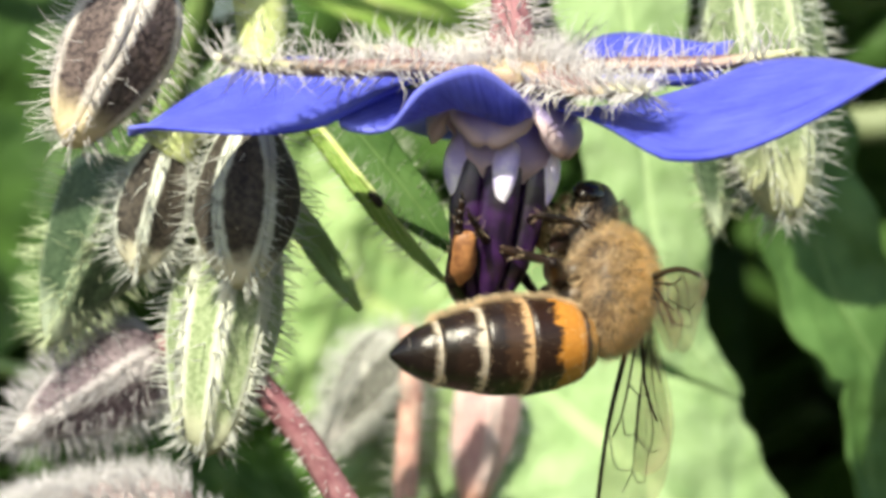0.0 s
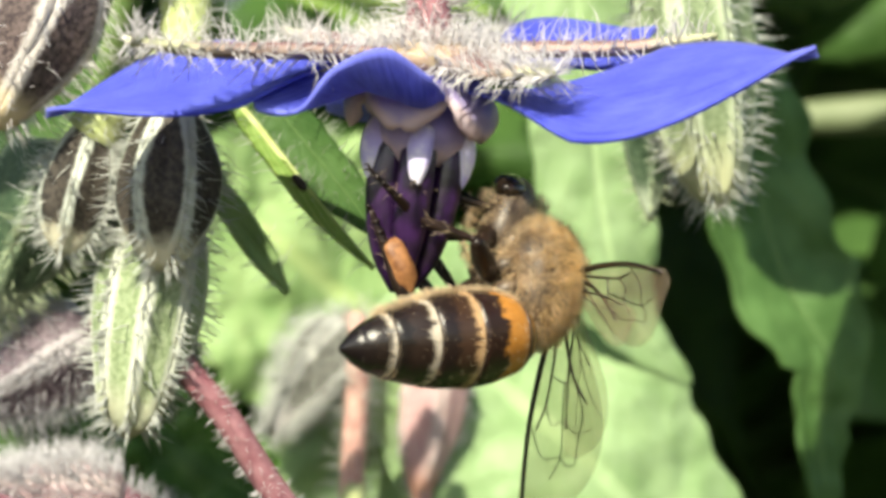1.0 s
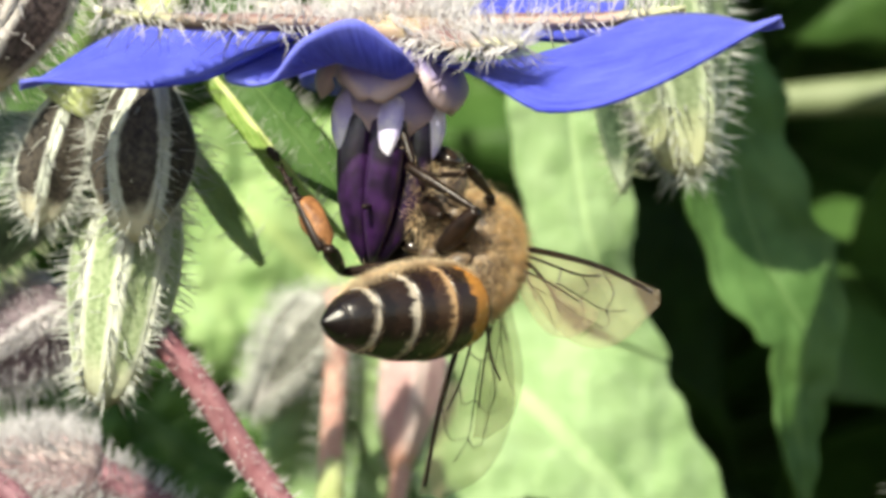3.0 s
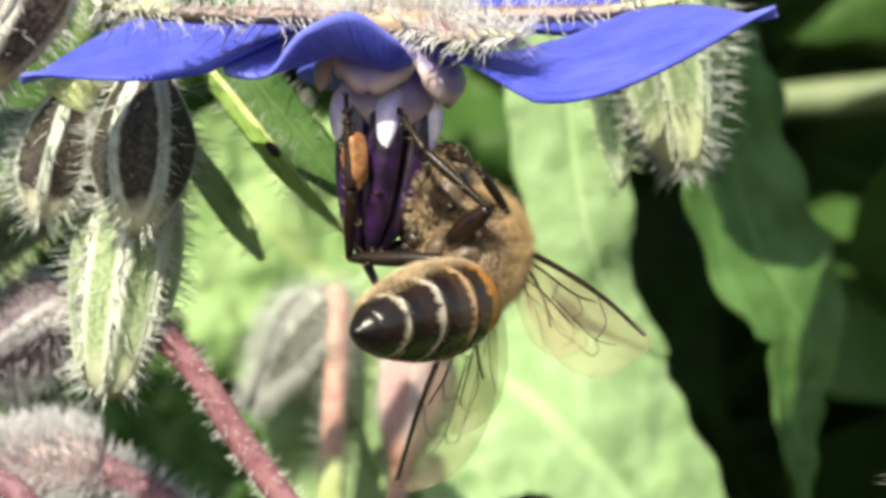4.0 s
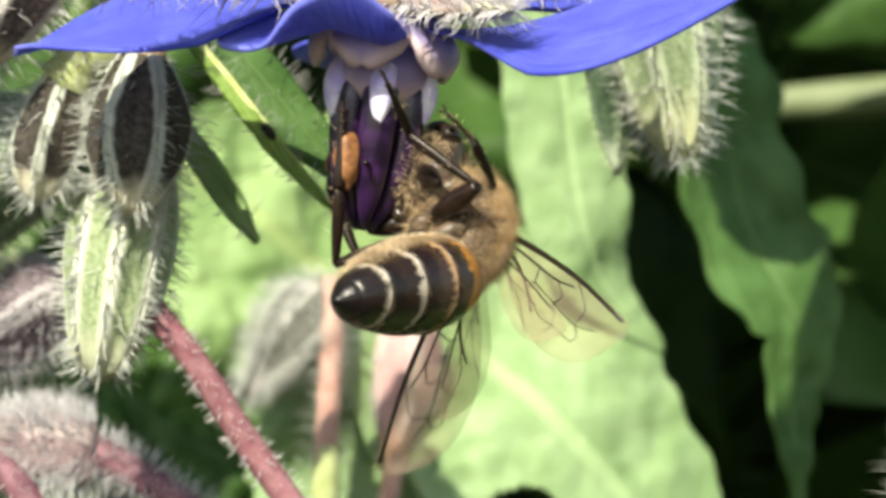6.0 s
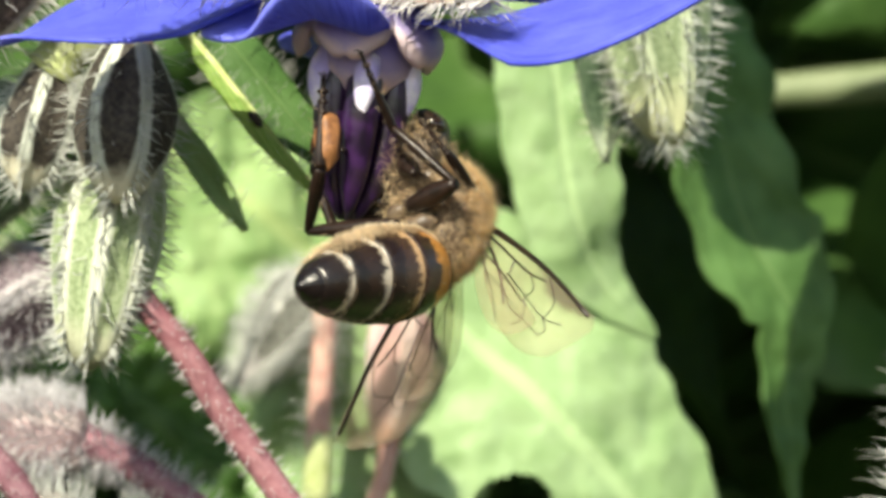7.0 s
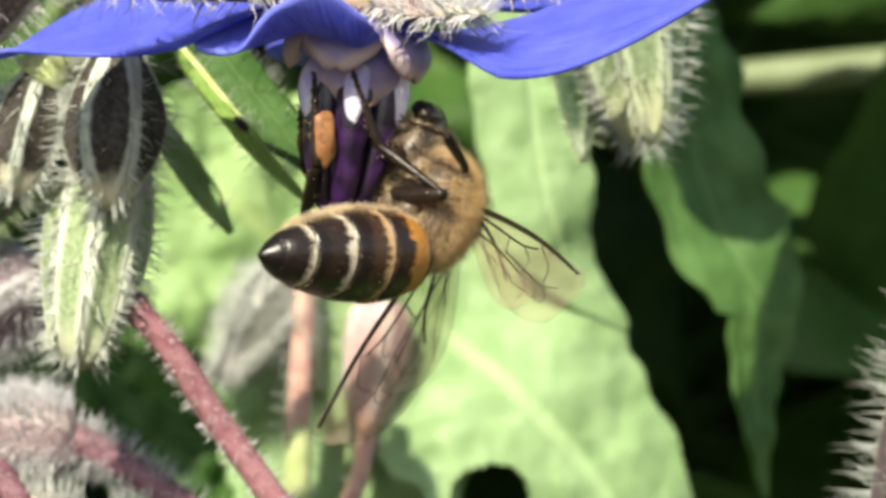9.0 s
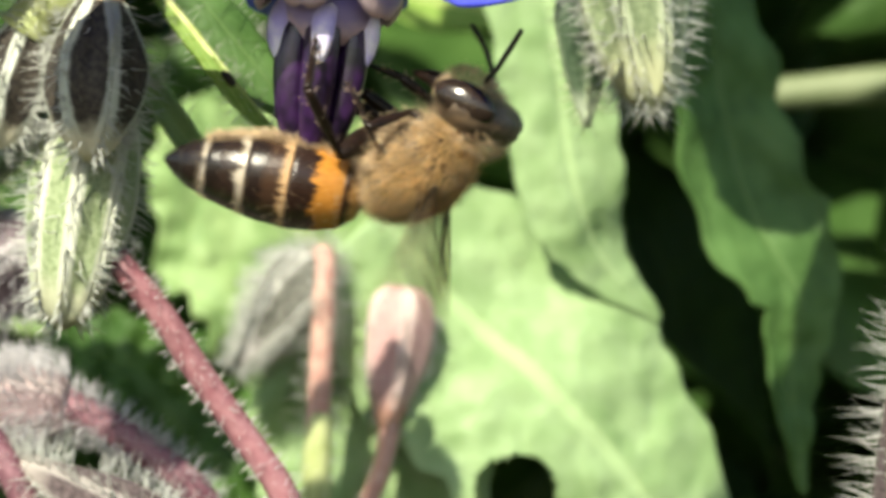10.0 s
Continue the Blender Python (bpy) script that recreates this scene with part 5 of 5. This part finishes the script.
# nod and turn of the head, in degrees
NOD = [(0.0, 30, -38), (4.0, 30, -38), (9.0, 28, -36), (9.3, 22, -26), (9.5, 6, -8), (9.7, -4, 0), (10.0, -10, 4)]
# the legs on the near side: seconds, and where knee, heel and toe reach to
NEAR_MID = [
    (0, (3.34, -2.87, -0.37), (1.53, -0.7, 0.02), (0.79, -3.18, 1.07)),
    (0.5, (3.63, -2.98, -0.29), (1.79, -0.86, 0.23), (0.7, -3.1, 1.52)),
    (1, (3.8, -2.97, -0.27), (1.94, -0.91, 0.39), (0.48, -2.74, 1.93)),
    (1.5, (3.65, -3.01, -0.18), (1.61, -1.14, 0.52), (0.99, -3.81, 1.1)),
    (2, (4.65, -1.37, -1.76), (2.89, -2.24, 0.31), (2.58, -4.92, 1.03)),
    (2.5, (4.51, -2.78, -0.4), (2.4, -1.38, 0.9), (1.55, -2.19, 3.45)),
    (4, (5.21, -3.24, -0.56), (3.18, -2.51, 1.29), (1.84, -1.25, 3.41)),
    (4.5, (4.6, -3.5, -0.94), (2.66, -2.25, 0.73), (1.85, -3.22, 3.23)),
    (5, (4.63, -3.53, -0.88), (2.71, -2.24, 0.77), (1.89, -3.12, 3.3)),
    (5.5, (5, -3.28, -0.47), (2.89, -2.38, 1.21), (1.95, -4.45, 2.84)),
    (7, (4.82, -3.08, -0.8), (2.79, -2.17, 0.98), (1.85, -3.55, 3.23)),
    (7.5, (4.96, -2.91, -0.77), (3.1, -1.22, 0.58), (1.93, -1.4, 3.12)),
    (8, (4.78, -2.62, -0.77), (2.87, -1.19, 0.79), (1.8, -2.29, 3.13)),
    (8.5, (5.2, -2.72, -0.57), (3.08, -1.4, 0.81), (1.78, -1.66, 3.28)),
    (9, (4.9, -2.85, -0.96), (2.73, -1.97, 0.67), (1.82, -2.15, 3.31)),
    (9.4, (4.31, -3.24, -1.23), (2.29, -2.62, 0.68), (1.74, -1.64, 3.25)),
    (9.5, (4.15, -2.86, -1.28), (2.16, -2.38, 0.7), (1.92, -3.93, 3.02)),
    (9.6, (3.03, -2.71, -1.34), (1.41, -1.51, 0.67), (1.49, -3.1, 2.98)),
    (9.8, (0.78, -2.22, -1.45), (0.38, -4.42, 0.31), (0.78, -3.12, 2.76)),
    (10, (2.3, -1.7, -1.51), (1.49, -3.58, 0.47), (1.56, -1.59, 2.44)),
]
NEAR_FORE = [
    (0, (4.43, -0.1, 0.83), (3.03, -1.65, 1.05), (2.36, 0.22, 0.78)),
    (0.5, (4.76, 0.07, 0.71), (3, -1, 1.14), (2.15, -2.81, 1.12)),
    (1, (4.88, 0.03, 0.64), (2.85, -0.01, 1.18), (1.87, -1.72, 1.46)),
    (1.5, (4.56, 0.08, 0.73), (3.24, -1.51, 1.1), (2.29, -3.25, 0.79)),
    (2, (4.63, -1.32, -0.22), (3.43, -2.83, 0.61), (2.51, -1.11, 1.06)),
    (2.5, (4.72, -1.26, 0.25), (3.87, -3.09, 0.84), (2.67, -1.49, 0.72)),
    (4, (5.93, -1.03, -0.8), (5.03, -2.33, 0.57), (3.75, -1.17, 1.58)),
    (4.5, (5.64, -0.91, -1.36), (5.09, -2.3, 0.11), (3.59, -1.77, 1.32)),
    (5, (5.71, -0.83, -1.36), (5.14, -2.18, 0.14), (3.64, -1.63, 1.35)),
    (5.5, (5.62, -0.93, -0.3), (5, -2.37, 1.09), (3.95, -1, 2.11)),
    (7, (5.44, -1.09, -1.01), (4.51, -2.49, 0.24), (3.53, -1.23, 1.44)),
    (7.5, (5.53, -1.01, -1.12), (4.42, -2.23, 0.18), (3.36, -1.03, 1.37)),
    (8, (4.74, -1.05, 0.09), (4.86, -2.4, 1.7), (4.7, -1.36, 3.4)),
    (8.5, (5.7, -1.27, 0.22), (4.89, -2.88, 1.29), (3.87, -1.37, 2.11)),
    (9, (5.62, -1.33, -0.1), (4.96, -3.02, 0.96), (3.56, -1.7, 1.51)),
    (9.4, (6.77, -1.55, 0.24), (5.02, -2.45, 0.97), (3.32, -1.92, 1.88)),
    (9.5, (7.06, -1.36, 0.34), (5.07, -1.49, 0.99), (3.33, -1.68, 1.95)),
    (9.6, (5.81, -0.94, 0.17), (4.35, -2.32, 0.8), (2.9, -1.29, 1.71)),
    (9.8, (3.38, -1.56, -0.24), (3.08, -3.55, 0.36), (2.3, -1.84, 1.03)),
    (10, (4.63, -1.19, -0.05), (3.3, -2.69, -0.68), (2.65, -1.5, 0.79)),
]
NEAR_HIND = [
    (0, (0.92, 1.22, -2.18), (0.28, -0.92, -1.06), (0.59, -2.11, 1.57)),
    (0.5, (1.52, 1.31, -2.31), (0.95, -0.99, -1.51), (0.47, -1.05, 1.35)),
    (1, (1.99, 1.34, -2.48), (1.5, -1.07, -2.02), (0.44, -1.17, 0.68)),
    (1.5, (1.06, 1.52, -1.69), (0.79, -0.92, -1.23), (0.5, -2.52, 1.17)),
    (2, (-0.86, -0.33, -1.75), (-0.31, -2.3, -0.32), (0.49, -0.61, 1.9)),
    (2.5, (-0.08, -0.44, -2.5), (-0.58, -2.86, -2.12), (-2.17, -1.94, 0.12)),
    (4, (0.66, -0.66, -2.11), (0.8, -1.81, 0.11), (0.64, -1.98, 3)),
    (4.5, (0.09, -1.22, -2.34), (0.55, -2.05, -0.03), (0.54, -1.5, 2.82)),
    (5, (0.19, -1.89, -2.31), (0.62, -2.73, 0.01), (0.62, -2.06, 2.83)),
    (5.5, (0.64, -0.97, -3.24), (0.5, -1.05, -0.75), (0.49, -1.38, 2.13)),
    (7, (-0.03, -0.54, -2.3), (0.47, -1.93, -0.29), (0.52, -1.66, 2.6)),
    (7.5, (0.14, -0.18, -2.47), (0.6, -0.95, -0.14), (0.79, -1.8, 2.63)),
    (8, (-0.23, -0.15, -1.81), (0.52, -2.11, -0.45), (0.72, -2.25, 2.44)),
    (8.5, (0.27, 0.17, -1.14), (0.82, -1.87, 0.2), (0.73, -1.62, 3.08)),
    (9, (0.15, 0.26, -1.66), (0.71, -1.53, 0), (0.63, -1.7, 2.9)),
    (9.4, (0.69, -0.72, -2.11), (0.75, -2.12, -0.04), (0.56, -2.34, 2.84)),
    (9.5, (0.67, 0.93, -2.19), (0.58, -0.22, 0.04), (0.37, -0.46, 2.92)),
    (9.6, (0.59, -2.87, -1.98), (0.28, -1.61, 0.15), (0.28, -0.77, 2.93)),
    (9.8, (-0.87, 2.55, -1.1), (-0.86, 0.8, 0.69), (-0.27, 2.32, 3.09)),
    (10, (2.02, 3.38, -1.47), (2.01, 1.44, 0.11), (1.66, -0.76, 1.97)),
]
SWAY = [(0.0, 0.0, 0.0), (0.5, 0.05, -0.05), (1.0, 0.05, 0.01), (1.5, 0.06, 0.06), (2.0, -0.08, -0.04), (2.5, 0.04, -0.04), (4.0, 0.02, -0.01), (4.5, 0.02, 0.04),
        (5.0, 0.20, 0.02), (5.5, 0.08, 0.16), (7.0, -0.07, 0.07), (7.5, 0.0, -0.06), (8.0, -0.21, -0.11), (8.5, -0.06, 0.08), (9.0, 0.03, -0.02), (9.5, -0.20, -0.13), (10.0, -0.18, 0.08)]


def motions():
    walk(blossom, [(t, Matrix.Translation(W(FLOWER_AT[0] + x, FLOWER_AT[1], FLOWER_AT[2] + z))) for t, x, z in SWAY])
    body, rear, left, right = [], [], [], []
    for t, at, ahead, back, way, rise, (sl, el, sr, er, tl, tr) in BEE:
        body.append((t, frame_pose(at, ahead, back)))
        x = -Vector(way).normalized()
        y = Vector(rise).cross(x).normalized()
        m = Matrix((x, y, x.cross(y))).transposed().to_4x4()
        m.translation = ABD_JOINT * MM
        rear.append((t, m))
        for rows, s, a, e, tw in ((left, 1, sl, el, tl), (right, -1, sr, er, tr)):
            rows.append((t, Matrix.Translation(Vector((0.28, s * 0.71, 0.96)) * MM) @ Matrix.Rotation(s * e, 4, "X") @ Matrix.Rotation(-s * a, 4, "Z") @ Matrix.Rotation(tw, 4, "X")))
    walk(heads[0], [(t, Matrix.Translation(NECK) @ Euler((0, radians(p), radians(a))).to_matrix().to_4x4() @ Matrix.Translation(-NECK)) for t, p, a in NOD])
    bodies = {t: m for t, m in body}
    for k, rows in ((1, NEAR_FORE), (2, NEAR_MID), (3, NEAR_HIND)):
        pts = [Vector(q) * MM for q in LEGS[1][k - 1]]
        spans = [(b - a).length for a, b in zip(pts, pts[1:])]
        keys = [[], [], []]
        for t, *goals in rows:
            to_bee = bodies[t].inverted()
            start, first = pts[0], None
            for j, goal in enumerate(goals):
                way = to_bee @ W(*goal) - start
                m = axis_pose(start, start + way)
                first = first or m
                keys[j].append((t, m if j == 0 else first.inverted() @ m))
                start = start + way.normalized() * spans[j]
        for limb, steps in zip(bee_legs[1, k], keys):
            walk(limb, steps)
    # the other feet keep their hold on the anther cone
    for key, grip in GRIPS.items():
        pts = LEGS[key[0]][key[1] - 1]
        hip, toe = Vector(pts[0]), Vector(pts[3])
        rest, rows = (toe - hip).normalized(), []
        lie = axis_pose(hip * MM, Vector(pts[1]) * MM).to_3x3().to_4x4()
        for t, pose_now in body:
            way = (pose_now.inverted() @ W(*grip)) / MM - hip
            rows.append((t, Matrix.Translation(hip * MM) @ rest.rotation_difference(way).to_matrix().to_4x4() @ lie))
        walk(bee_legs[key][0], rows)
    # the wings beat as the bee lets go
    last = BEE[-1][6]
    for rows, s, a, e, tw in ((left, 1, last[0], last[1], last[4]), (right, -1, last[2], last[3], last[5])):
        while rows[-1][0] > 9.65:
            rows.pop()
        for k in range(11):
            beat = 0.55 if k % 2 else -0.55
            rows.append((9.67 + k / 30, Matrix.Translation(Vector((0.28, s * 0.71, 0.96)) * MM) @ Matrix.Rotation(s * (e + beat + 0.3), 4, "X") @ Matrix.Rotation(-s * (a + 0.2), 4, "Z") @ Matrix.Rotation(tw, 4, "X")))
    walk(honey_bee, body)
    walk(bee_abdomen, rear)
    walk(bee_wings[1], left)
    walk(bee_wings[-1], right)


motions()
